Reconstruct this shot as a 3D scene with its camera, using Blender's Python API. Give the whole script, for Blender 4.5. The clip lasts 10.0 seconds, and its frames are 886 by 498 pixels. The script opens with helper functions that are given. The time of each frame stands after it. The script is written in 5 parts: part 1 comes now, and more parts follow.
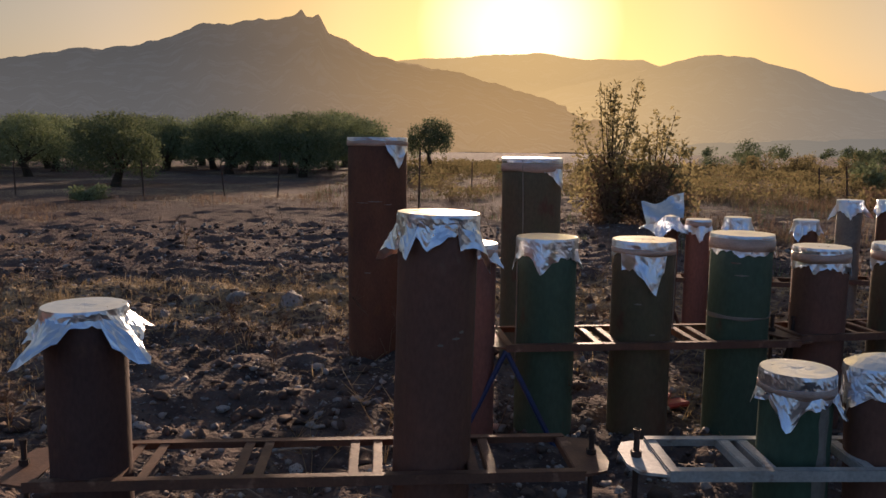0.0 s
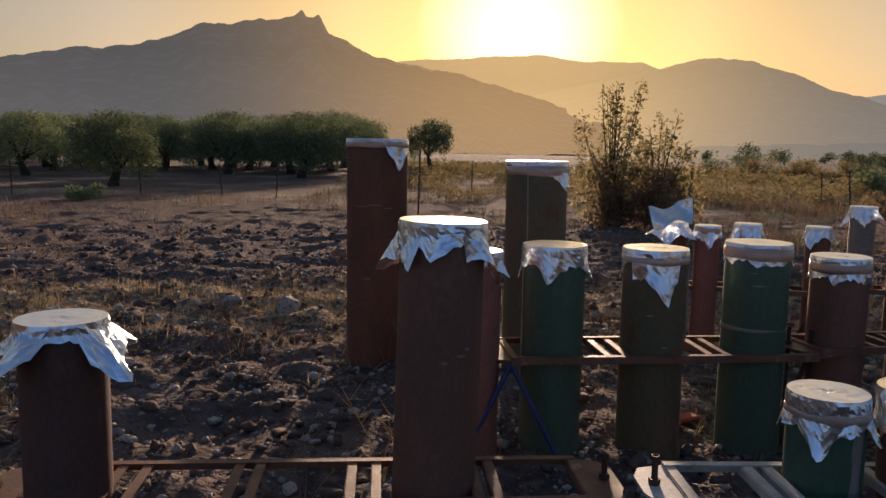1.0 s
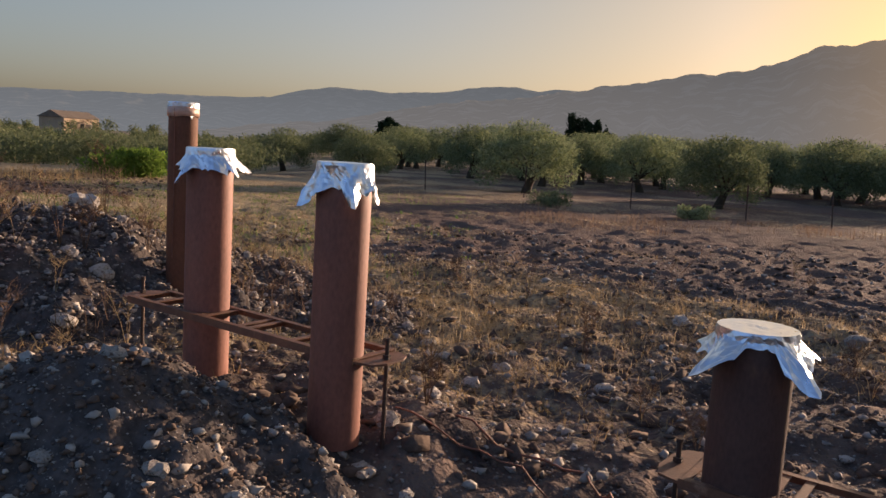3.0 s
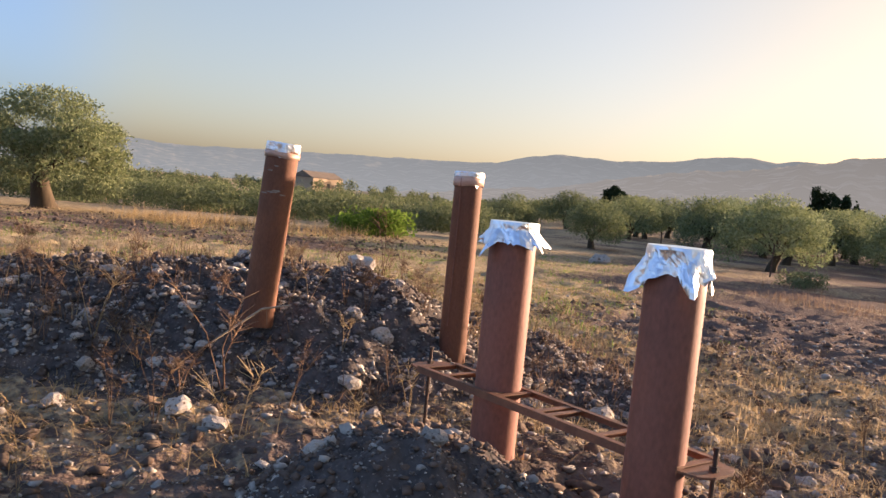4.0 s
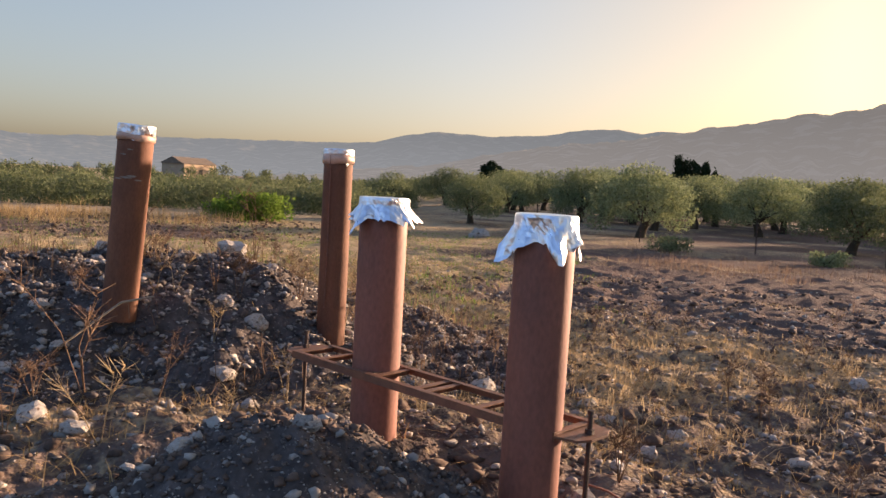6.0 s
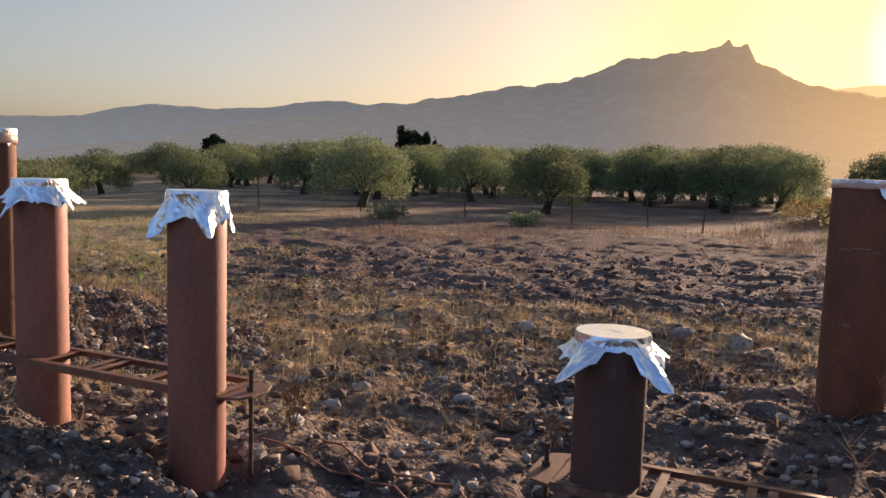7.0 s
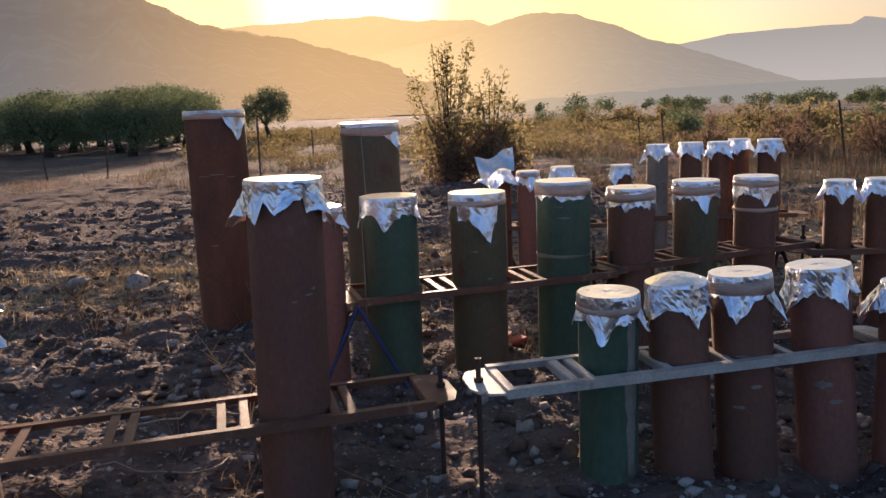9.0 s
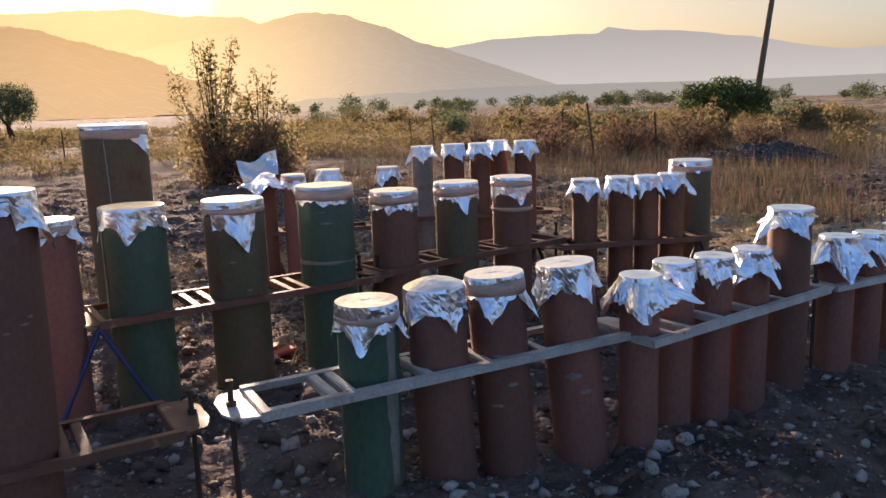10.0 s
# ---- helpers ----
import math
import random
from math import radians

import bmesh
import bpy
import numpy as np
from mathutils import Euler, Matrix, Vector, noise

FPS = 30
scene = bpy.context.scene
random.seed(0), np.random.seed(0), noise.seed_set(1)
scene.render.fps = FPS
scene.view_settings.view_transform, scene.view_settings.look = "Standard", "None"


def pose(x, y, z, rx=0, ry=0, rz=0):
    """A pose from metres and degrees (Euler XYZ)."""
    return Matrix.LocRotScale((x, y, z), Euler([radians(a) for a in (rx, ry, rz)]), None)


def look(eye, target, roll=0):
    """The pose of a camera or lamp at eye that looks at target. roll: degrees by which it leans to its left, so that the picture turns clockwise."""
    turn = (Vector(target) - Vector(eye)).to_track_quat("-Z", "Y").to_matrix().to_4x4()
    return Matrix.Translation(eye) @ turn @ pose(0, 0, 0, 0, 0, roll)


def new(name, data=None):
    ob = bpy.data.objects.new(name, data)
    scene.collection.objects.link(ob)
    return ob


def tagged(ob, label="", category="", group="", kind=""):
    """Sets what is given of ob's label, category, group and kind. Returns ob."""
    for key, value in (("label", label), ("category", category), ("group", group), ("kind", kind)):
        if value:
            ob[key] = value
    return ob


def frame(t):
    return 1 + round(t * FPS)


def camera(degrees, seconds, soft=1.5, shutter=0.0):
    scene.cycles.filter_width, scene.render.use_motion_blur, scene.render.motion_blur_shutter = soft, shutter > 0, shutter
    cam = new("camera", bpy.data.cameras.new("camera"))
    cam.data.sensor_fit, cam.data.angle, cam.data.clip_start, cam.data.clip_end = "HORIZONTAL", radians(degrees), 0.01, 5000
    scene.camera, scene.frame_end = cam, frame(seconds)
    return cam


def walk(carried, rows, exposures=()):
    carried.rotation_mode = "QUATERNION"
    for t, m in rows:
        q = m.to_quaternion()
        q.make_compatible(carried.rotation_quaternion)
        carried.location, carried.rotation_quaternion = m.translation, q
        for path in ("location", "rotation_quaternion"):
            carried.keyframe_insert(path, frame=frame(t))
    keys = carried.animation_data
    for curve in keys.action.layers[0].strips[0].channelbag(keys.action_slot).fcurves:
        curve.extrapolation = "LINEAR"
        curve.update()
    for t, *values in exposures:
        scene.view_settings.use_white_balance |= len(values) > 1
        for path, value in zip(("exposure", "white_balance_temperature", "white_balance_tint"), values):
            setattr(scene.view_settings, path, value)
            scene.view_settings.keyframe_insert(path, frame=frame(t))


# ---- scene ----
cam = camera(58.1, 10.0)
PATH = [
    (0, (-0.007, 0.272, 1.458), (-0.099, 2.253, 1.194), 0.6),
    (0.5, (-0.009, 0.414, 1.464), (-0.107, 2.395, 1.207), 0.8),
    (1, (-0.034, 0.452, 1.463), (-0.123, 2.433, 1.202), 1.0),
    (1.5, (-0.014, 0.449, 1.446), (-0.117, 2.43, 1.192), 1.3),
    (2, (-0.033, 0.443, 1.433), (-0.284, 2.411, 1.177), 1.5),
    (2.5, (-0.077, 0.39, 1.447), (-0.844, 2.219, 1.197), 0.9),
    (2.7, (-0.137, 0.272, 1.463), (-1.174, 1.963, 1.205), 2.1),
    (3.8, (-0.655, -0.052, 1.46), (-2.365, 0.971, 1.285), 5.2),
    (4, (-0.719, -0.057, 1.478), (-2.432, 0.966, 1.34), 5.6),
    (4.5, (-0.805, -0.041, 1.489), (-2.521, 0.982, 1.394), 5.9),
    (5, (-0.819, -0.017, 1.484), (-2.535, 1.004, 1.368), 5.4),
    (5.2, (-0.835, -0.012, 1.482), (-2.535, 1.034, 1.353), 4.8),
    (6.3, (-0.685, 0.043, 1.46), (-2.111, 1.434, 1.283), 3.2),
    (6.5, (-0.617, 0.034, 1.465), (-1.943, 1.52, 1.282), 3.1),
    (7, (-0.348, 0.042, 1.49), (-1.387, 1.738, 1.284), 1.8),
    (7.5, (-0.093, 0.013, 1.49), (-0.793, 1.872, 1.256), -0.7),
    (8, (-0.035, -0.015, 1.47), (-0.348, 1.941, 1.195), -2.0),
    (8.5, (-0.017, 0.009, 1.459), (0.001, 1.982, 1.136), -2.3),
    (9, (0.002, 0.033, 1.461), (0.284, 1.981, 1.106), -2.4),
    (9.5, (0.059, 0.081, 1.454), (0.557, 1.984, 1.088), -2.4),
    (10, (0.131, 0.128, 1.466), (0.933, 1.921, 1.092), -1.9),
]
EXPOSURES = [(0.0, 0.48, 6450, 11), (2.2, 0.45, 6450, 11), (2.7, 0.6, 6550, 11), (3.8, 1.95, 6850, 13), (4.0, 1.9, 6900, 13), (4.5, 1.57, 6900, 13), (5.2, 1.55, 6900, 13), (6.4, 1.7, 6950, 13), (7.0, 1.32, 6650, 12), (7.5, 0.6, 6550, 10), (8.0, 0.4, 6450, 11), (9.0, 1.18, 6350, 13), (10.0, 1.42, 6400, 13)]
walk(cam, [(t, look(eye, target, roll)) for t, eye, target, roll in PATH], EXPOSURES)


# ---- light ----
SUN_EL, SUN_AZ = radians(8.0), radians(2.5)
SUN_DIR = Vector((math.sin(SUN_AZ) * math.cos(SUN_EL), math.cos(SUN_AZ) * math.cos(SUN_EL), math.sin(SUN_EL)))
world = bpy.data.worlds.new("evening_sky")
scene.world = world
world.use_nodes = True
wn = world.node_tree
wn.nodes.clear()
sky = wn.nodes.new("ShaderNodeTexSky")
sky.sky_type = "NISHITA"
sky.sun_disc = False
sky.sun_elevation, sky.sun_rotation = SUN_EL, SUN_AZ
sky.altitude, sky.air_density, sky.dust_density, sky.ozone_density = 300, 1.0, 3.0, 3.0
bg = wn.nodes.new("ShaderNodeBackground")
bg.inputs["Strength"].default_value = 0.122
wout = wn.nodes.new("ShaderNodeOutputWorld")
soft_sky = wn.nodes.new("ShaderNodeGamma")
soft_sky.inputs["Gamma"].default_value = 0.68
wn.links.new(sky.outputs[0], soft_sky.inputs["Color"])
warm = wn.nodes.new("ShaderNodeMix")
warm.data_type, warm.blend_type = "RGBA", "MULTIPLY"
warm.inputs["Factor"].default_value = 1.0
warm.inputs["B"].default_value = (1.08, 0.97, 0.94, 1)
wn.links.new(soft_sky.outputs[0], warm.inputs["A"])
sky_at = wn.nodes.new("ShaderNodeTexCoord")
to_sun = wn.nodes.new("ShaderNodeVectorMath")
to_sun.operation = "DOT_PRODUCT"
to_sun.inputs[1].default_value = tuple(SUN_DIR)
wn.links.new(sky_at.outputs["Generated"], to_sun.inputs[0])
aureole = wn.nodes.new("ShaderNodeValToRGB")
aureole.color_ramp.interpolation = "EASE"
stops = ((0.0, (0.8, 0.96, 1.26)), (0.15, (1.0, 0.99, 1.0)), (0.6, (1.06, 0.99, 0.92)), (0.88, (1.04, 0.9, 0.72)), (0.975, (0.85, 0.68, 0.38)), (0.994, (0.75, 0.6, 0.3)), (0.9988, (1, 0.95, 0.8)))
for k, (at, col) in enumerate(stops):
    e = aureole.color_ramp.elements[k] if k < 2 else aureole.color_ramp.elements.new(at)
    e.position, e.color = at, (*col, 1)
wn.links.new(to_sun.outputs["Value"], aureole.inputs["Fac"])
glow = wn.nodes.new("ShaderNodeMix")
glow.data_type, glow.blend_type = "RGBA", "MULTIPLY"
glow.inputs["Factor"].default_value = 1.0
wn.links.new(warm.outputs["Result"], glow.inputs["A"])
wn.links.new(aureole.outputs["Color"], glow.inputs["B"])
wn.links.new(glow.outputs["Result"], bg.inputs["Color"])
wn.links.new(bg.outputs[0], wout.inputs["Surface"])

sun_data = bpy.data.lights.new("sun", "SUN")
sun_data.energy, sun_data.angle, sun_data.color = 4.8, radians(2.2), (1.0, 0.71, 0.51)
sun = new("sun", sun_data)
sun.matrix_world = look(SUN_DIR * 60, (0, 0, 0))


# ---- materials ----
def material(name, c1, c2, rough=0.8, metal=0.0, scale=8.0, fine=60.0, bump=0.2, spots=None, spot_scale=3.0, spot_edge=0.6, vary=0.0, stretch=(1, 1, 1), sheen=0.5):
    """Two-scale mottled surface: broad patches from c1 to c2, fine grain, optional spots of a third colour, relief."""
    m = bpy.data.materials.new(name)
    m.use_nodes = True
    t = m.node_tree
    n, l = t.nodes, t.links
    b = n["Principled BSDF"]
    tc = n.new("ShaderNodeTexCoord")
    mp = n.new("ShaderNodeMapping")
    mp.inputs["Scale"].default_value = stretch
    l.new(tc.outputs["Object"], mp.inputs["Vector"])
    broad = n.new("ShaderNodeTexNoise")
    broad.inputs["Scale"].default_value, broad.inputs["Detail"].default_value = scale, 6
    l.new(mp.outputs[0], broad.inputs["Vector"])
    grain = n.new("ShaderNodeTexNoise")
    grain.inputs["Scale"].default_value, grain.inputs["Detail"].default_value = fine, 4
    l.new(mp.outputs[0], grain.inputs["Vector"])
    ramp = n.new("ShaderNodeMapRange")
    ramp.inputs["From Min"].default_value, ramp.inputs["From Max"].default_value = 0.3, 0.7
    l.new(broad.outputs["Fac"], ramp.inputs["Value"])
    mix = n.new("ShaderNodeMix")
    mix.data_type = "RGBA"
    mix.inputs["A"].default_value, mix.inputs["B"].default_value = (*c1, 1), (*c2, 1)
    l.new(ramp.outputs[0], mix.inputs["Factor"])
    out = mix.outputs["Result"]
    if spots:
        sp = n.new("ShaderNodeTexNoise")
        sp.inputs["Scale"].default_value, sp.inputs["Detail"].default_value = spot_scale, 8
        l.new(mp.outputs[0], sp.inputs["Vector"])
        sr = n.new("ShaderNodeMapRange")
        sr.inputs["From Min"].default_value, sr.inputs["From Max"].default_value = spot_edge, spot_edge + 0.08
        l.new(sp.outputs["Fac"], sr.inputs["Value"])
        m2 = n.new("ShaderNodeMix")
        m2.data_type = "RGBA"
        m2.inputs["B"].default_value = (*spots, 1)
        l.new(sr.outputs[0], m2.inputs["Factor"])
        l.new(out, m2.inputs["A"])
        out = m2.outputs["Result"]
    hsv = n.new("ShaderNodeHueSaturation")
    gr = n.new("ShaderNodeMapRange")
    gr.inputs["From Min"].default_value, gr.inputs["From Max"].default_value = 0.25, 0.75
    gr.inputs["To Min"].default_value, gr.inputs["To Max"].default_value = 0.82, 1.18
    l.new(grain.outputs["Fac"], gr.inputs["Value"])
    val = gr.outputs[0]
    if vary:
        info = n.new("ShaderNodeObjectInfo")
        vr = n.new("ShaderNodeMapRange")
        vr.inputs["To Min"].default_value, vr.inputs["To Max"].default_value = 1 - vary, 1 + vary
        l.new(info.outputs["Random"], vr.inputs["Value"])
        mul = n.new("ShaderNodeMath")
        mul.operation = "MULTIPLY"
        l.new(val, mul.inputs[0])
        l.new(vr.outputs[0], mul.inputs[1])
        val = mul.outputs[0]
    l.new(val, hsv.inputs["Value"])
    l.new(out, hsv.inputs["Color"])
    l.new(hsv.outputs[0], b.inputs["Base Color"])
    rr = n.new("ShaderNodeMapRange")
    rr.inputs["To Min"].default_value, rr.inputs["To Max"].default_value = max(0.05, rough - 0.12), min(1, rough + 0.12)
    l.new(broad.outputs["Fac"], rr.inputs["Value"])
    l.new(rr.outputs[0], b.inputs["Roughness"])
    b.inputs["Metallic"].default_value = metal
    b.inputs["Specular IOR Level"].default_value = sheen
    if bump:
        bp = n.new("ShaderNodeBump")
        bp.inputs["Strength"].default_value, bp.inputs["Distance"].default_value = bump, 0.01
        l.new(grain.outputs["Fac"], bp.inputs["Height"])
        l.new(bp.outputs[0], b.inputs["Normal"])
    return m


RUST = material("rusted_steel", (0.224, 0.094, 0.049), (0.125, 0.056, 0.037), 0.75, 0.0, 5, 90, 0.15, (0.2, 0.085, 0.04), 9, 0.6, 0.12, (1, 1, 0.45), 0.3)
DARKRUST = material("dark_sooty_steel", (0.11, 0.057, 0.045), (0.073, 0.041, 0.035), 0.7, 0.0, 5, 90, 0.12, (0.14, 0.075, 0.05), 9, 0.64, 0.1, (1, 1, 0.45), 0.3)
OXIDE = material("red_oxide_paint", (0.287, 0.112, 0.077), (0.196, 0.084, 0.063), 0.62, 0.0, 4, 70, 0.1, (0.28, 0.12, 0.08), 11, 0.66, 0.1, (1, 1, 0.5), 0.4)
GREEN = material("green_paint", (0.057, 0.107, 0.065), (0.081, 0.13, 0.086), 0.55, 0.0, 4, 60, 0.08, (0.11, 0.055, 0.032), 6, 0.63, 0.1, (1, 1, 0.5), 0.4)
OLIVE = material("faded_olive_paint", (0.094, 0.086, 0.043), (0.149, 0.094, 0.055), 0.6, 0.0, 4, 60, 0.1, (0.12, 0.05, 0.03), 6, 0.6, 0.1, (1, 1, 0.5), 0.4)
BROWN = material("brown_steel", (0.188, 0.081, 0.053), (0.13, 0.065, 0.045), 0.62, 0.0, 5, 80, 0.12, (0.2, 0.12, 0.08), 13, 0.68, 0.12, (1, 1, 0.5), 0.4)
PALE = material("pale_steel", (0.27, 0.24, 0.2), (0.2, 0.165, 0.13), 0.55, 0.0, 6, 60, 0.1, (0.14, 0.075, 0.045), 5, 0.58, 0.0, (1, 1, 1), 0.5)
RACK = material("rusty_angle_iron", (0.2, 0.09, 0.05), (0.12, 0.055, 0.035), 0.6, 0.0, 9, 90, 0.15, (0.3, 0.16, 0.1), 14, 0.63, 0.1, (1, 1, 1), 0.5)
GALV = material("painted_grey_iron", (0.567, 0.54, 0.486), (0.405, 0.365, 0.311), 0.5, 0.0, 9, 90, 0.1, (0.2, 0.1, 0.06), 10, 0.63, 0.1, (1, 1, 1), 0.5)
STEEL = material("dark_steel", (0.05, 0.035, 0.03), (0.09, 0.05, 0.035), 0.6, 0.3, 20, 120, 0.2)
BLUE = material("blue_paint", (0.025, 0.04, 0.11), (0.035, 0.055, 0.15), 0.45, 0.0, 8, 60, 0.05, (0.1, 0.06, 0.05), 10, 0.66)
TAPE = material("brown_packing_tape", (0.62, 0.42, 0.32), (0.5, 0.32, 0.24), 0.36, 0.0, 14, 90, 0.3, None, 3, 0.6, 0.12, (1, 1, 4))
STRING = material("pale_cord", (0.4, 0.33, 0.24), (0.28, 0.22, 0.16), 0.9)
BARK = material("olive_bark", (0.10, 0.075, 0.05), (0.055, 0.042, 0.03), 0.95, 0.0, 3, 14, 0.8, None, 3, 0.6, 0.15, (1, 1, 0.3), 0.2)
STONE = material("pale_limestone", (0.473, 0.436, 0.388), (0.321, 0.284, 0.251), 0.9, 0.0, 9, 45, 0.5, (0.15, 0.105, 0.08), 7, 0.58, 0.25, (1, 1, 1), 0.2)
CLOD = material("dark_earth_clod", (0.15, 0.108, 0.086), (0.085, 0.064, 0.053), 1.0, 0.0, 7, 40, 0.8, None, 3, 0.6, 0.2, (1, 1, 1), 0.1)
HEAP = material("dark_stony_earth", (0.13, 0.109, 0.102), (0.053, 0.046, 0.044), 1.0, 0.0, 14, 45, 1.0, (0.24, 0.215, 0.19), 60, 0.62, 0, (1, 1, 1), 0.1)
CRUMB = material("grey_earth_crumbs", (0.252, 0.222, 0.204), (0.084, 0.07, 0.067), 1.0, 0.0, 8, 40, 0.6, (0.46, 0.42, 0.37), 9, 0.54, 0.0, (1, 1, 1), 0.1)
PLASTER = material("ochre_plaster", (0.44, 0.33, 0.22), (0.36, 0.27, 0.19), 0.9, 0, 0.6, 6, 0.2)
TILE = material("terracotta_tiles", (0.2, 0.155, 0.115), (0.15, 0.115, 0.085), 0.9, 0, 0.8, 8, 0.5)
GLASSD = material("dark_window", (0.03, 0.03, 0.03), (0.05, 0.045, 0.04), 0.3, 0, 2, 5, 0)
WOODP = material("weathered_pole_wood", (0.2, 0.15, 0.1), (0.13, 0.1, 0.07), 0.9, 0, 4, 40, 0.4, None, 3, 0.6, 0, (1, 1, 0.1))
REDP = material("red_plastic", (0.5, 0.07, 0.04), (0.38, 0.05, 0.035), 0.45, 0, 9, 40, 0.1)
WIRE = material("rusty_wire", (0.25, 0.1, 0.06), (0.16, 0.07, 0.045), 0.7)


def foil_material():
    """Crumpled kitchen foil: bright metal broken into small flat facets with sharp creases."""
    m = bpy.data.materials.new("aluminium_foil")
    m.use_nodes = True
    n, l = m.node_tree.nodes, m.node_tree.links
    b = n["Principled BSDF"]
    b.inputs["Metallic"].default_value = 1.0
    tc = n.new("ShaderNodeTexCoord")
    info = n.new("ShaderNodeObjectInfo")

    def vec(op, a, c, scale=None):
        v = n.new("ShaderNodeVectorMath")
        v.operation = op
        for k, x in ((0, a), (1, c)):
            if isinstance(x, tuple):
                v.inputs[k].default_value = x
            elif x is not None:
                l.new(x, v.inputs[k])
        if scale is not None:
            if isinstance(scale, float):
                v.inputs["Scale"].default_value = scale
            else:
                l.new(scale, v.inputs["Scale"])
        return v.outputs[0]

    at = vec("ADD", tc.outputs["Object"], info.outputs["Random"])
    warp = n.new("ShaderNodeTexNoise")
    warp.inputs["Scale"].default_value, warp.inputs["Detail"].default_value = 16, 3
    l.new(at, warp.inputs["Vector"])
    at = vec("ADD", at, vec("SCALE", warp.outputs["Color"], None, 0.05))
    tilt = None
    for scale, amount in ((15.0, 0.27), (42.0, 0.24)):
        vo = n.new("ShaderNodeTexVoronoi")
        vo.inputs["Scale"].default_value = scale
        l.new(at, vo.inputs["Vector"])
        t = vec("SCALE", vec("SUBTRACT", vo.outputs["Color"], (0.5, 0.5, 0.5)), None, amount)
        tilt = t if tilt is None else vec("ADD", tilt, t)
    geo = n.new("ShaderNodeNewGeometry")
    sep = n.new("ShaderNodeSeparateXYZ")
    l.new(geo.outputs["Normal"], sep.inputs[0])
    flat = n.new("ShaderNodeMapRange")
    for key, v in zip(("From Min", "From Max", "To Min", "To Max"), (0.6, 0.97, 1.0, 0.3)):
        flat.inputs[key].default_value = v
    l.new(sep.outputs["Z"], flat.inputs["Value"])
    tilt = vec("SCALE", tilt, None, flat.outputs[0])
    l.new(vec("NORMALIZE", vec("ADD", geo.outputs["Normal"], tilt), None), b.inputs["Normal"])
    mr = n.new("ShaderNodeMapRange")
    mr.inputs["To Min"].default_value, mr.inputs["To Max"].default_value = 0.22, 0.4
    l.new(warp.outputs["Fac"], mr.inputs["Value"])
    l.new(mr.outputs[0], b.inputs["Roughness"])
    b.inputs["Base Color"].default_value = (0.86, 0.9, 0.97, 1)
    return m


FOIL = foil_material()


def leaf_material(name, c1, c2, through_it=0.35):
    """Foliage or dry grass: colour differs from leaf to leaf, some light passes through."""
    m = bpy.data.materials.new(name)
    m.use_nodes = True
    n, l = m.node_tree.nodes, m.node_tree.links
    n.clear()
    geo = n.new("ShaderNodeNewGeometry")
    info = n.new("ShaderNodeObjectInfo")
    mix = n.new("ShaderNodeMix")
    mix.data_type = "RGBA"
    mix.inputs["A"].default_value, mix.inputs["B"].default_value = (*c1, 1), (*c2, 1)
    l.new(geo.outputs["Random Per Island"], mix.inputs["Factor"])
    hsv = n.new("ShaderNodeHueSaturation")
    vr = n.new("ShaderNodeMapRange")
    vr.inputs["To Min"].default_value, vr.inputs["To Max"].default_value = 0.75, 1.25
    l.new(info.outputs["Random"], vr.inputs["Value"])
    l.new(vr.outputs[0], hsv.inputs["Value"])
    l.new(mix.outputs["Result"], hsv.inputs["Color"])
    d = n.new("ShaderNodeBsdfDiffuse")
    tr = n.new("ShaderNodeBsdfTranslucent")
    l.new(hsv.outputs[0], d.inputs["Color"])
    l.new(hsv.outputs[0], tr.inputs["Color"])
    ms = n.new("ShaderNodeMixShader")
    ms.inputs[0].default_value = through_it
    l.new(d.outputs[0], ms.inputs[1])
    l.new(tr.outputs[0], ms.inputs[2])
    o = n.new("ShaderNodeOutputMaterial")
    l.new(ms.outputs[0], o.inputs["Surface"])
    return m


OLIVE_LEAF = leaf_material("olive_leaves", (0.14, 0.175, 0.082), (0.27, 0.3, 0.17), 0.3)
DARK_LEAF = leaf_material("dark_shrub_leaves", (0.17, 0.148, 0.075), (0.28, 0.22, 0.11), 0.6)
GREEN_LEAF = leaf_material("fresh_green_leaves", (0.13, 0.22, 0.035), (0.22, 0.32, 0.07), 0.5)
SHRUB_LEAF = leaf_material("wild_shrub_leaves", (0.25, 0.22, 0.11), (0.4, 0.33, 0.17), 0.6)
BRAMBLE = leaf_material("dry_bramble_leaves", (0.36, 0.23, 0.15), (0.24, 0.16, 0.1), 0.55)
FIG_LEAF = leaf_material("broad_green_leaves", (0.08, 0.12, 0.045), (0.16, 0.2, 0.08), 0.4)
CONIFER_LEAF = leaf_material("conifer_needles", (0.02, 0.035, 0.018), (0.04, 0.06, 0.03), 0.1)
STRAW = leaf_material("dry_grass", (0.504, 0.360, 0.180), (0.288, 0.204, 0.108), 0.3)
WEED = leaf_material("dry_weed", (0.27, 0.185, 0.125), (0.15, 0.1, 0.07), 0.35)
PALEWEED = leaf_material("pale_dry_grass", (0.504, 0.396, 0.240), (0.300, 0.228, 0.138), 0.35)


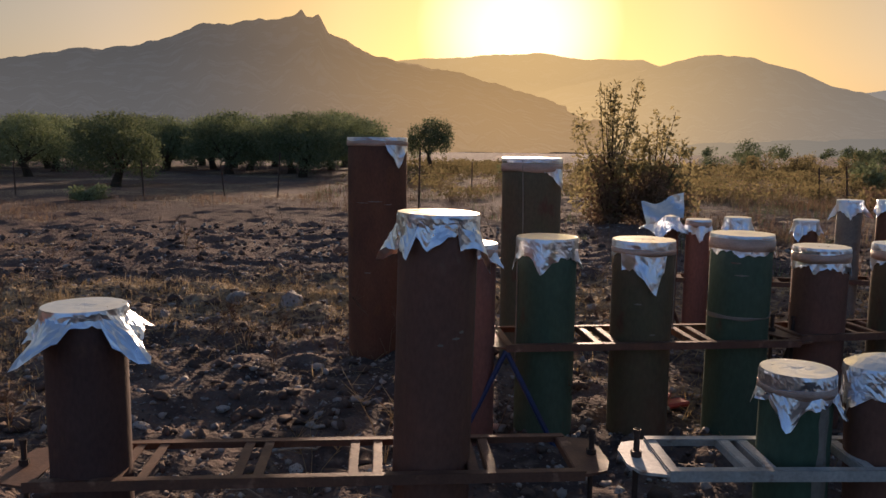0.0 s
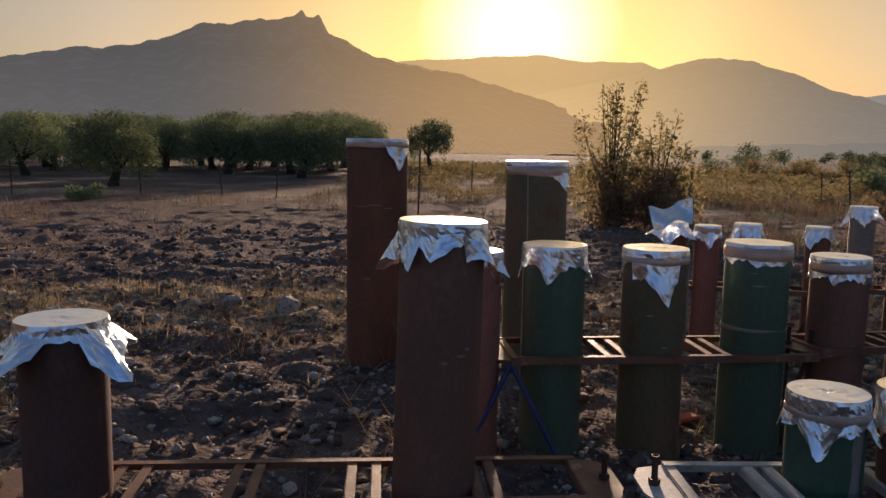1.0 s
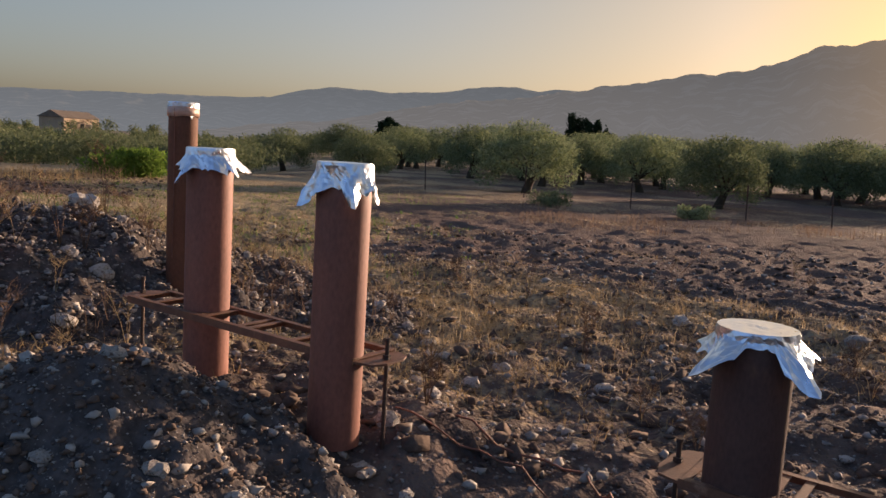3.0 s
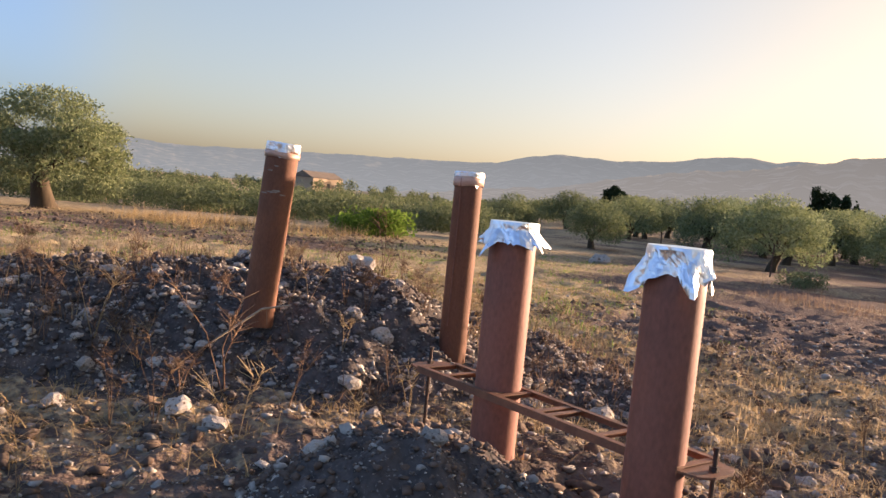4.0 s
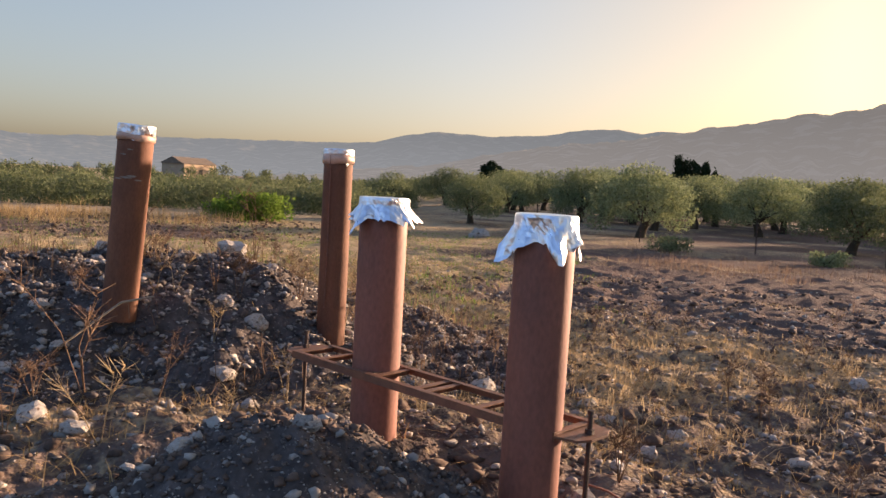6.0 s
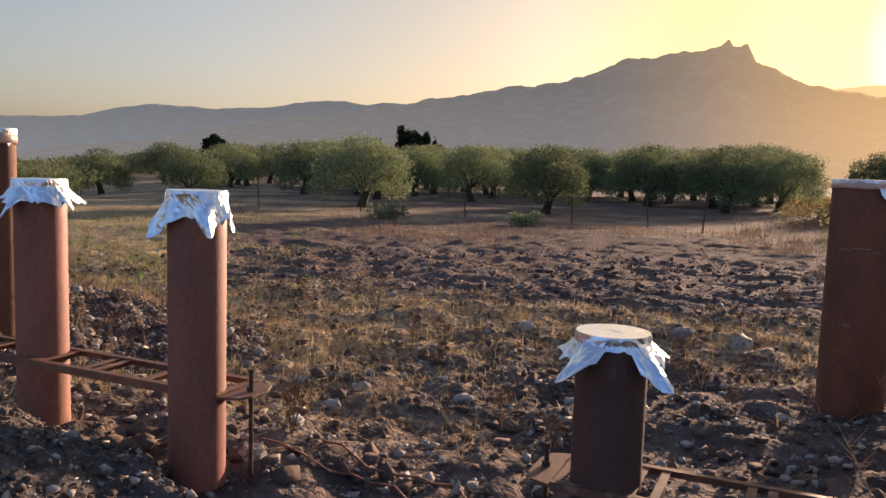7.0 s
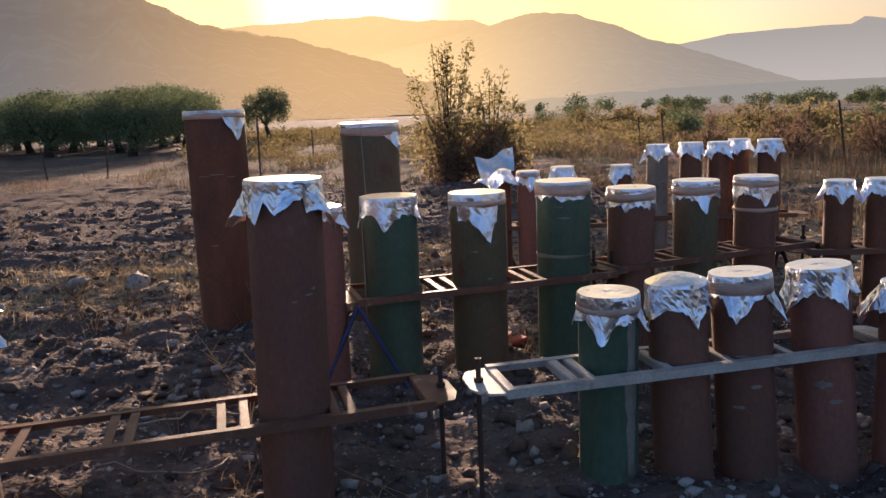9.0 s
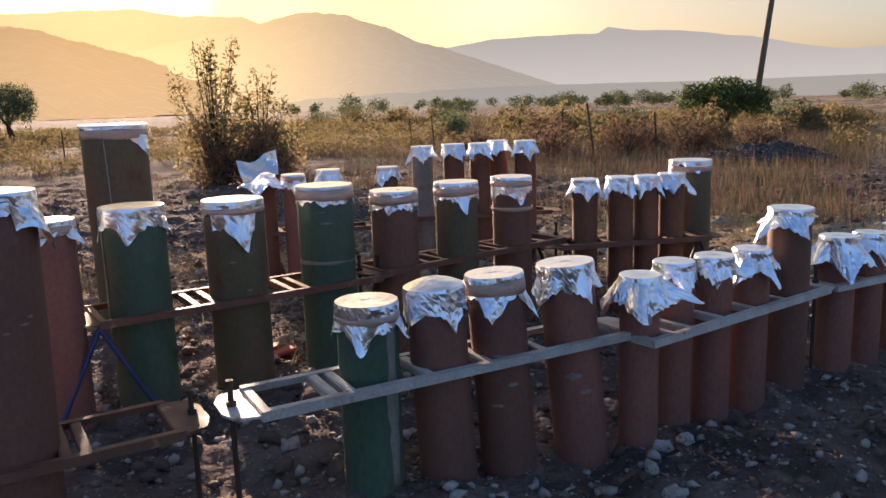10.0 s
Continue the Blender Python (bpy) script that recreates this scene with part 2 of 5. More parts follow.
def haze_glow_material(name, veg, rock, near_sun, away, amount):
    """Distant hillside whose evening haze is painted as the surface's own emission, warmer and brighter towards the
    sun.
    """
    m = bpy.data.materials.new(name)
    m.use_nodes = True
    n, l = m.node_tree.nodes, m.node_tree.links
    n.clear()
    tc = n.new("ShaderNodeTexCoord")
    no = n.new("ShaderNodeTexNoise")
    no.inputs["Scale"].default_value, no.inputs["Detail"].default_value = 0.016, 10
    l.new(tc.outputs["Object"], no.inputs["Vector"])
    r = n.new("ShaderNodeMapRange")
    r.inputs["From Min"].default_value, r.inputs["From Max"].default_value = 0.5, 0.62
    l.new(no.outputs["Fac"], r.inputs["Value"])
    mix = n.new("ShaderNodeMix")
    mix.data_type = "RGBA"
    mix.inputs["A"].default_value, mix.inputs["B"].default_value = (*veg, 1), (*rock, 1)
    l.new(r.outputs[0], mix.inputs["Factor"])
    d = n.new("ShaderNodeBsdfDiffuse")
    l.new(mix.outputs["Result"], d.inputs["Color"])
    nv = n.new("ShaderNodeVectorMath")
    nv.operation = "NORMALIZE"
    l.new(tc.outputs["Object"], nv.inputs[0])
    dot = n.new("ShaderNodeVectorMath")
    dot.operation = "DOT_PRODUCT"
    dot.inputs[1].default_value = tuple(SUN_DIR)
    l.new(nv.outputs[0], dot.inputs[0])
    # haze colour of the emission shifts to near_sun round the sun's direction
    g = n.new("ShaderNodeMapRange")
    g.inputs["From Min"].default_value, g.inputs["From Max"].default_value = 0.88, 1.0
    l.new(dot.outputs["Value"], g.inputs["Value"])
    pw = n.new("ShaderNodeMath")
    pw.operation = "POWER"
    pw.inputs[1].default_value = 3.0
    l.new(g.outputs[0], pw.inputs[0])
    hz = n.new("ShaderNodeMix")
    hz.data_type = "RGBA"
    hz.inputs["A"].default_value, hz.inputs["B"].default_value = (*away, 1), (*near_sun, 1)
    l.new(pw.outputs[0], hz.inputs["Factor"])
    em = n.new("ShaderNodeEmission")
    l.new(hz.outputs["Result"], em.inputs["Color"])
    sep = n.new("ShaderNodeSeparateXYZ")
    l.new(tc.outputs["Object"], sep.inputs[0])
    # painted haze glows more strongly towards the foot of the slope
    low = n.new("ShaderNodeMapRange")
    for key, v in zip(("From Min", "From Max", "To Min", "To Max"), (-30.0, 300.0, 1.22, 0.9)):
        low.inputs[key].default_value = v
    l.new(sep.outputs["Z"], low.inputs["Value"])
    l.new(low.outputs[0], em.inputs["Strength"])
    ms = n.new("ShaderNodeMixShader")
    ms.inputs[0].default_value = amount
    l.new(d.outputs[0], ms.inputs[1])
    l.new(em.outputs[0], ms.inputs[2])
    o = n.new("ShaderNodeOutputMaterial")
    l.new(ms.outputs[0], o.inputs["Surface"])
    return m


# hillsides that emit their haze light; the last number is the emission's share
HAZE_NEAR = haze_glow_material("mountain_haze_glow", (0.035, 0.04, 0.03), (0.24, 0.21, 0.165), (0.48, 0.29, 0.13), (0.112, 0.107, 0.108), 0.68)
HAZE_SUN = haze_glow_material("ridge_sun_haze_glow", (0.05, 0.055, 0.04), (0.34, 0.29, 0.2), (0.7, 0.45, 0.2), (0.185, 0.16, 0.138), 0.8)
HAZE_FAR = haze_glow_material("far_range_haze_glow", (0.05, 0.055, 0.04), (0.15, 0.13, 0.1), (0.7, 0.42, 0.18), (0.22, 0.2, 0.185), 0.93)
HAZE_PLAIN = haze_glow_material("plain_haze_glow", (0.06, 0.06, 0.045), (0.16, 0.13, 0.1), (0.48, 0.33, 0.17), (0.15, 0.138, 0.125), 0.85)
HAZE_LOW = haze_glow_material("low_hills_haze_glow", (0.045, 0.05, 0.035), (0.22, 0.19, 0.14), (0.5, 0.3, 0.14), (0.1, 0.106, 0.117), 0.74)


# ---- small tools ----
def smooth(e0, e1, x):
    u = np.clip((x - e0) / (e1 - e0), 0, 1)
    return u * u * (3 - 2 * u)


def lattice(ix, iy, seed):
    h = np.sin(ix * 127.1 + iy * 311.7 + seed * 74.7) * 43758.5453
    return h - np.floor(h)


def vnoise(x, y, seed=0):
    """Value noise from 0 to 1 on arrays."""
    x, y = np.asarray(x, float), np.asarray(y, float)
    ix, iy = np.floor(x), np.floor(y)
    fx, fy = x - ix, y - iy
    fx, fy = fx * fx * (3 - 2 * fx), fy * fy * (3 - 2 * fy)
    a, b = lattice(ix, iy, seed), lattice(ix + 1, iy, seed)
    c, d = lattice(ix, iy + 1, seed), lattice(ix + 1, iy + 1, seed)
    return (a * (1 - fx) + b * fx) * (1 - fy) + (c * (1 - fx) + d * fx) * fy


def fractal(x, y, octaves=4, seed=0):
    total, amp, norm = 0, 1.0, 0.0
    for k in range(octaves):
        total = total + amp * (vnoise(np.asarray(x) * 2**k, np.asarray(y) * 2**k, seed + k) - 0.5)
        norm += amp
        amp *= 0.5
    return total / norm


def from_arrays(name, verts, faces, mat, smooth_it=False):
    me = bpy.data.meshes.new(name)
    verts, faces = np.asarray(verts, np.float32), np.asarray(faces, np.int32)
    k = faces.shape[1]
    me.vertices.add(len(verts))
    me.vertices.foreach_set("co", verts.ravel())
    me.loops.add(faces.size)
    me.loops.foreach_set("vertex_index", faces.ravel())
    me.polygons.add(len(faces))
    me.polygons.foreach_set("loop_start", np.arange(0, faces.size, k, dtype=np.int32))
    if smooth_it:
        me.polygons.foreach_set("use_smooth", np.ones(len(faces), bool))
    me.update(calc_edges=True)
    me.validate()
    me.materials.append(mat)
    return me


def part(name, bm, mat, parent, label="", smooth_it=False):
    """Links a bmesh as one mesh object under a thing or under a part."""
    me = bpy.data.meshes.new(name)
    if smooth_it:
        for f in bm.faces:
            f.smooth = True
    bm.to_mesh(me)
    bm.free()
    me.materials.append(mat)
    ob = new(name, me)
    ob.parent = parent
    return tagged(ob, label) if label else ob


def mesh_part(name, me, parent, label=""):
    ob = new(name, me)
    ob.parent = parent
    return tagged(ob, label) if label else ob


def thing(name, at, label, category, group="", rz=0.0):
    e = new(name)
    e.empty_display_size = 0.1
    e.matrix_basis = pose(*at, 0, 0, rz)
    return tagged(e, label, category, group)


def add_box(bm, centre, size, m=None, bevel=0.0):
    made = bmesh.ops.create_cube(bm, size=1.0, matrix=(m or Matrix()) @ Matrix.Translation(centre) @ Matrix.Diagonal((*size, 1)))
    if bevel:
        edges = {e for v in made["verts"] for e in v.link_edges}
        bmesh.ops.bevel(bm, geom=list(edges), offset=bevel, segments=1, affect="EDGES")


def add_rod(bm, p, q, r0, r1=None, sides=8):
    p, q = Vector(p), Vector(q)
    d = q - p
    m = Matrix.Translation((p + q) / 2) @ d.to_track_quat("Z", "Y").to_matrix().to_4x4()
    bmesh.ops.create_cone(bm, cap_ends=True, segments=sides, radius1=r0, radius2=r1 if r1 is not None else r0, depth=d.length, matrix=m)


def tube_path(pts, radii, sides=7):
    """Verts and quads of a bent, tapering limb."""
    verts, faces = [], []
    pts = [Vector(p) for p in pts]
    for i, p in enumerate(pts):
        d = (pts[min(i + 1, len(pts) - 1)] - pts[max(i - 1, 0)]).normalized()
        u = d.orthogonal().normalized()
        w = d.cross(u)
        for k in range(sides):
            a = 2 * math.pi * k / sides
            verts.append(p + (u * math.cos(a) + w * math.sin(a)) * radii[i])
    for i in range(len(pts) - 1):
        for k in range(sides):
            a, b = i * sides + k, i * sides + (k + 1) % sides
            faces.append((a, b, b + sides, a + sides))
    return verts, faces


# ---- ground ----
def ground_height(x, y):
    x, y = np.asarray(x, float), np.asarray(y, float)
    d = np.hypot(x, y)
    az = np.degrees(np.arctan2(x, y))
    z = -0.01 * np.maximum(0, d - 8) * (d < 400) - 0.01 * 392 * (d >= 400)
    z = z - 1.6 * smooth(34, 60, d) * smooth(-50, -62, az) * (d < 5000)
    z = z - 14 * smooth(350, 1500, d)
    near = smooth(60, 12, d)
    z = z + near * (0.10 * fractal(x * 0.35, y * 0.35, 3, 3) + 0.09 * fractal(x * 1.6, y * 1.6, 3, 9))
    z = z + smooth(27, 14, d) * (0.15 * fractal(x * 4.2, y * 4.2, 3, 21) + 0.06 * np.abs(fractal(x * 12, y * 12, 2, 31)))
    z = z + 0.22 * smooth(-1.9, -3.0, x) * smooth(3.6, 2.5, y) * smooth(14, 9, d)
    z = z + 2.3 * np.exp(-(((x + 187.5) ** 2 + (y - 75.8) ** 2) / 700))
    z = z + 0.5 * fractal(x * 0.03, y * 0.03, 3, 41) * smooth(30, 80, d)
    return z


def gz(x, y):
    return float(ground_height(x, y))


def straw_cover(x, y):
    """How much dry grass covers the soil, 0 to 1."""
    x, y = np.asarray(x, float), np.asarray(y, float)
    d = np.hypot(x, y)
    az = np.degrees(np.arctan2(x, y))
    c = 0.16 + 0.3 * smooth(5.0, 7.5, d) * smooth(12, 8.5, d)
    c = c + 0.24 * smooth(-20, -45, az) * smooth(3.5, 6, d)
    c = c + 0.34 * smooth(-40, -62, az) * smooth(8.5, 10.5, d)
    c = c - 0.3 * smooth(8.6, 10.5, d) * smooth(24, 18, d) * smooth(-56, -42, az) * smooth(22, 6, az)
    c = c + 0.2 * smooth(-40, -60, az) * smooth(2, 3, d) * smooth(7, 6, d)
    c = c + 0.4 * smooth(9.5, 11, d) * smooth(19, 17.5, d) * smooth(-54, -64, az)
    c = c - 0.4 * smooth(18, 20, d) * smooth(30, 27, d) * smooth(-60, -68, az)
    c = c + 0.3 * smooth(8, 20, az) * smooth(13, 24, d)
    c = c + 0.15 * smooth(23, 27, d) * smooth(20, 0, az)
    c = c + 0.35 * smooth(30, 40, az) * smooth(5.5, 8, d)
    c = c + 1.3 * fractal(x * 0.3 + 0.1 * y, y * 0.45 - x * 0.25, 4, 65) * smooth(7, 11, d)
    c = c - 0.3 * smooth(40, 65, d) * smooth(-30, -12, az)
    return np.clip(c + 0.9 * fractal(x * 0.8, y * 0.8, 4, 55), 0, 1)


def tilled_shade_band(x, y):
    """The strip of darker, freshly tilled soil across the field, and past 24 m stubble's self-shade put into the
    colour, 0 to 1.
    """
    x, y = np.asarray(x, float), np.asarray(y, float)
    d = np.hypot(x, y)
    az = np.degrees(np.arctan2(x, y))
    d = d + 2.0 * fractal(x * 0.3, y * 0.3, 3, 77)
    # from 24 to 75 m the weight stands for shade between stubble
    return smooth(8.6, 10.5, d) * (0.7 + 0.3 * smooth(24, 18, d)) * smooth(75, 55, d) * smooth(-56, -42, az) * smooth(20, 5, az)


def ground_material():
    m = bpy.data.materials.new("ploughed_earth")
    m.use_nodes = True
    n, l = m.node_tree.nodes, m.node_tree.links
    b = n["Principled BSDF"]
    b.inputs["Specular IOR Level"].default_value = 0.1
    tc = n.new("ShaderNodeTexCoord")

    def noise_at(s, det=6):
        t = n.new("ShaderNodeTexNoise")
        t.inputs["Scale"].default_value, t.inputs["Detail"].default_value = s, det
        l.new(tc.outputs["Object"], t.inputs["Vector"])
        return t.outputs["Fac"]

    def rng(v, a, c, lo=0.0, hi=1.0):
        r = n.new("ShaderNodeMapRange")
        for k, x in zip(("From Min", "From Max", "To Min", "To Max"), (a, c, lo, hi)):
            r.inputs[k].default_value = x
        l.new(v, r.inputs["Value"])
        return r.outputs[0]

    def mixed(f, a, c):
        x = n.new("ShaderNodeMix")
        x.data_type = "RGBA"
        for k, v in (("A", a), ("B", c)):
            if isinstance(v, tuple):
                x.inputs[k].default_value = (*v, 1)
            else:
                l.new(v, x.inputs[k])
        l.new(f, x.inputs["Factor"])
        return x.outputs["Result"]

    soil = mixed(rng(noise_at(2.2, 9), 0.42, 0.58), (0.168, 0.124, 0.104), (0.08, 0.061, 0.054))
    soil = mixed(rng(noise_at(9), 0.55, 0.7), soil, (0.21, 0.16, 0.127))
    soil = mixed(rng(noise_at(5.5, 9), 0.56, 0.64, 0.0, 0.75), soil, (0.085, 0.062, 0.056))
    # soil colour of the tilled strip, and the stubble shade painted beyond it
    till_shade = n.new("ShaderNodeAttribute")
    till_shade.attribute_name = "tilled"
    soil = mixed(rng(till_shade.outputs["Fac"], 0, 1, 0.0, 0.85), soil, (0.145, 0.101, 0.086))
    att = n.new("ShaderNodeAttribute")
    att.attribute_name = "straw"
    ss = n.new("ShaderNodeMath")
    ss.operation = "ADD"
    l.new(att.outputs["Fac"], ss.inputs[0])
    l.new(rng(noise_at(14, 8), 0.3, 0.7, -0.4, 0.4), ss.inputs[1])
    dry = mixed(rng(noise_at(5), 0.35, 0.65), (0.5, 0.39, 0.24), (0.33, 0.255, 0.16))
    col = mixed(rng(ss.outputs[0], 0.35, 0.8), soil, dry)
    vo = n.new("ShaderNodeTexVoronoi")
    vo.inputs["Scale"].default_value = 24
    l.new(tc.outputs["Object"], vo.inputs["Vector"])
    col = mixed(rng(vo.outputs["Distance"], 0.12, 0.2, 0.55, 0.0), col, (0.34, 0.3, 0.25))
    l.new(col, b.inputs["Base Color"])
    b.inputs["Roughness"].default_value = 1.0
    bp = n.new("ShaderNodeBump")
    bp.inputs["Strength"].default_value, bp.inputs["Distance"].default_value = 1.0, 0.05
    l.new(noise_at(22, 8), bp.inputs["Height"])
    l.new(bp.outputs[0], b.inputs["Normal"])
    return m


SOIL = ground_material()


def build_ground():
    az = np.radians(np.concatenate([np.arange(-118, 66, 0.36), np.arange(66, 242, 4.0)]))
    rad = np.concatenate([[0.0005, 0.4, 0.8], np.arange(1.1, 11, 0.058), np.arange(11, 26, 0.13), 26 * 1.06 ** np.arange(0, 90)])
    rad = rad[rad < 4900]
    a, r = np.meshgrid(az, rad)
    x, y = r * np.sin(a), r * np.cos(a)
    z = ground_height(x, y)
    rows, cols = x.shape
    verts = np.stack([x, y, z], -1).reshape(-1, 3)
    i, j = np.meshgrid(np.arange(rows - 1), np.arange(cols), indexing="ij")
    p, q = i * cols + j, i * cols + (j + 1) % cols
    faces = np.stack([p, p + cols, q + cols, q], -1).reshape(-1, 4)
    me = from_arrays("ground", verts, faces, SOIL, True)
    straw = me.attributes.new("straw", "FLOAT", "POINT")
    straw.data.foreach_set("value", straw_cover(x, y).astype(np.float32).ravel())
    till_shade = me.attributes.new("tilled", "FLOAT", "POINT")
    till_shade.data.foreach_set("value", tilled_shade_band(x, y).astype(np.float32).ravel())
    tagged(new("ground", me), "ploughed dark brown earth with stones and patches of dry grass", "ground", kind="structure")


build_ground()


def heap(name, at, half, turn, height, label, seed, flat=2.0):
    """A long heap of dug-up earth, its foot sunk into the ground."""
    nu, nv = (300, 220) if half[0] > 3 else (130, 100)
    u, v = np.meshgrid(np.linspace(-1.25, 1.25, nu), np.linspace(-1.25, 1.25, nv))
    rr = (np.abs(u) ** flat + np.abs(v) ** flat) ** (1 / flat)
    lx, ly = u * half[0], v * half[1]
    c, s = math.cos(radians(turn)), math.sin(radians(turn))
    x, y = at[0] + lx * c - ly * s, at[1] + lx * s + ly * c
    edge = rr + 0.35 * fractal(x * 0.9, y * 0.9, 3, seed)
    z = height * smooth(1.12, 0.15, edge) * (1 + 0.35 * fractal(x * 1.1, y * 1.1, 3, seed + 5)) - 0.07
    z = z + 0.22 * fractal(x * 3.2, y * 3.2, 4, seed + 9) * smooth(1.2, 0.9, edge) + 0.075 * fractal(x * 11, y * 11, 4, seed + 3)
    z = z + ground_height(x, y)
    verts = np.stack([x - at[0], y - at[1], z], -1).reshape(-1, 3)
    i, j = np.meshgrid(np.arange(nv - 1), np.arange(nu - 1), indexing="ij")
    p = i * nu + j
    faces = np.stack([p, p + 1, p + nu + 1, p + nu], -1).reshape(-1, 4)
    ob = new(name, from_arrays(name, verts, faces, HEAP, True))
    ob.location = (at[0], at[1], 0)
    tagged(ob, label, "soil heap")
    bpy.context.view_layer.update()
    return x, y, z


HEAPS = [
    heap("earth_mound", (-2.95, 1.3), (1.05, 0.85), 20, 0.47, "low heap of dark stony earth", 61),
    heap("earth_mound", (-6.6, 1.9), (3.8, 1.85), 72, 0.62, "long mound of dark dug-up earth and stones", 71, 2.3),
    heap("earth_mound", (13.2, 12.6), (2.4, 1.0), -40, 0.42, "dark bank of burnt earth at the field edge", 81),
]


def surface(x, y):
    """Height of the ground or of a heap that covers it."""
    best = gz(x, y)
    for hx, hy, hz in HEAPS:
        k = np.argmin((hx - x) ** 2 + (hy - y) ** 2)
        if (hx.ravel()[k] - x) ** 2 + (hy.ravel()[k] - y) ** 2 < 0.01:
            best = max(best, float(hz.ravel()[k]))
    return best


# ---- distance ----
def ridge(name, profile, dist, depth, mat, label, seed, rough=0.35, base=-40.0):
    """A range of hills: crest elevation in degrees over azimuth in degrees, sloping towards the viewer."""
    a0, a1 = profile[0][0], profile[-1][0]
    az = np.arange(a0, a1, 0.1)
    pa, pe = np.array(profile, float).T
    el = np.interp(az, pa, pe)
    el = np.convolve(np.pad(el, 1, "edge"), np.array([0.2, 0.6, 0.2]), "valid")
    el = el + rough * 0.45 * fractal(az * 1.1, az * 0 + seed, 5, seed)
    steps = 28
    s = np.linspace(0, 1, steps)[:, None]
    crest = dist * np.tan(np.radians(el))[None, :] + 1.5
    r = dist - depth * (1 - s) + depth * 0.12 * fractal(az[None, :] * 0.5 + s, s * 4, 3, seed + 2)
    h = base + (crest - base) * (0.55 * s + 0.45 * s**2.2)
    gul = fractal(az[None, :] * 1.0 + 3 * s, s * 7, 5, seed + 7)
    h = h + (crest - base) * 0.3 * gul * (1 - s) * np.minimum(1, s * 4)
    x, y = r * np.sin(np.radians(az))[None, :], r * np.cos(np.radians(az))[None, :]
    rows, cols = h.shape
    verts = np.stack([x, y, h], -1).reshape(-1, 3)
    back = np.stack([x[-1] * 1.02, y[-1] * 1.02, np.full(cols, base)], -1)
    verts = np.concatenate([verts, back])
    i, j = np.meshgrid(np.arange(rows), np.arange(cols - 1), indexing="ij")
    p = i * cols + j
    faces = np.stack([p, p + 1, p + cols + 1, p + cols], -1).reshape(-1, 4)
    tagged(new(name, from_arrays(name, verts, faces, mat, True)), label, "mountain", kind="structure")


# backdrop slopes, haze and sun glow emitted by their own surfaces
ridge("backdrop_low_hills", [(-125, 1.6), (-100, 1.6), (-80.9, 1.67), (-77.5, 1.5), (-71.8, 1.92), (-67, 2.05), (-63, 2.25), (-59, 2.38), (-56, 2.54), (-53.7, 3.2), (-51.3, 3.56), (-47.6, 3.4), (-44.5, 3.65), (-41.6, 4.07), (-38.8, 4.36), (-37.2, 4.12), (-33.4, 4.45), (-28, 4.4), (-20, 3.6)], 4300, 1500, HAZE_LOW, "low blue-grey hills far off, evening haze painted on as glow", 5, 0.35)
ridge("backdrop_mountain", [(-66, -0.6), (-52, 1.2), (-44, 2.9), (-38, 3.7), (-34, 4.4), (-31, 4.95), (-27.2, 5.7), (-23.7, 6.1), (-22.0, 6.64), (-19.4, 7.7), (-18.0, 7.78), (-17.3, 7.75), (-14.1, 8.25), (-13.15, 8.5), (-12.85, 8.8), (-12.6, 9.1), (-12.35, 8.62), (-11.85, 8.58), (-11.45, 8.88), (-11.2, 8.3), (-10.8, 7.45), (-9.5, 7.05), (-8.3, 6.25), (-5.9, 5.67), (-2.5, 5.1), (0.6, 4.14), (4, 3.2), (9, 1.8)], 3000, 1500, HAZE_NEAR, "rocky mountain with a jagged twin summit, evening haze painted on as glow", 11, 0.85)
ridge("backdrop_ridge", [(-9, 5.2), (-5.9, 5.66), (-2.1, 5.86), (0, 6.08), (3.7, 6.24), (5.8, 5.96), (7.4, 5.76), (9.2, 5.72), (11.0, 5.68), (12, 5.3), (14, 4.8), (20, 3.8)], 4200, 900, HAZE_SUN, "long ridge with painted haze glow under the low sun", 23, 0.4)
ridge("backdrop_hill", [(-2, 2.6), (3, 3.4), (8, 4.4), (11.2, 5.05), (12.0, 5.26), (13.5, 5.7), (15.0, 6.03), (18.0, 5.71), (19.0, 5.3), (20.6, 4.92), (22.8, 3.84), (24.9, 3.28), (28.4, 2.0), (31.8, 0.9), (34, 0.1), (40, -0.4)], 3300, 1100, HAZE_SUN, "rounded hill falling to the plain, golden haze painted on as glow", 31, 0.5)
ridge("backdrop_plain", [(7, -0.7), (12, 0.0), (16, 0.3), (24, 0.5), (32, 0.6), (42, 0.5), (55, 0.55), (70, 0.4), (100, 0.2)], 2600, 1800, HAZE_PLAIN, "flat plain beyond the fields, haze painted on as glow", 53, 0.05, -24.0)
ridge("backdrop_far_range", [(18, 2.8), (25.1, 3.42), (28, 3.82), (31.5, 3.9), (35.2, 3.93), (35.9, 4.31), (37.9, 4.0), (40.5, 3.86), (45.1, 3.25), (48.5, 2.5), (50.8, 2.15), (52.6, 2.26), (62, 2.0), (75, 1.6), (90, 1.2), (130, 1.2)], 4600, 900, HAZE_FAR, "flat-topped far range, haze painted on as glow", 37, 0.12)


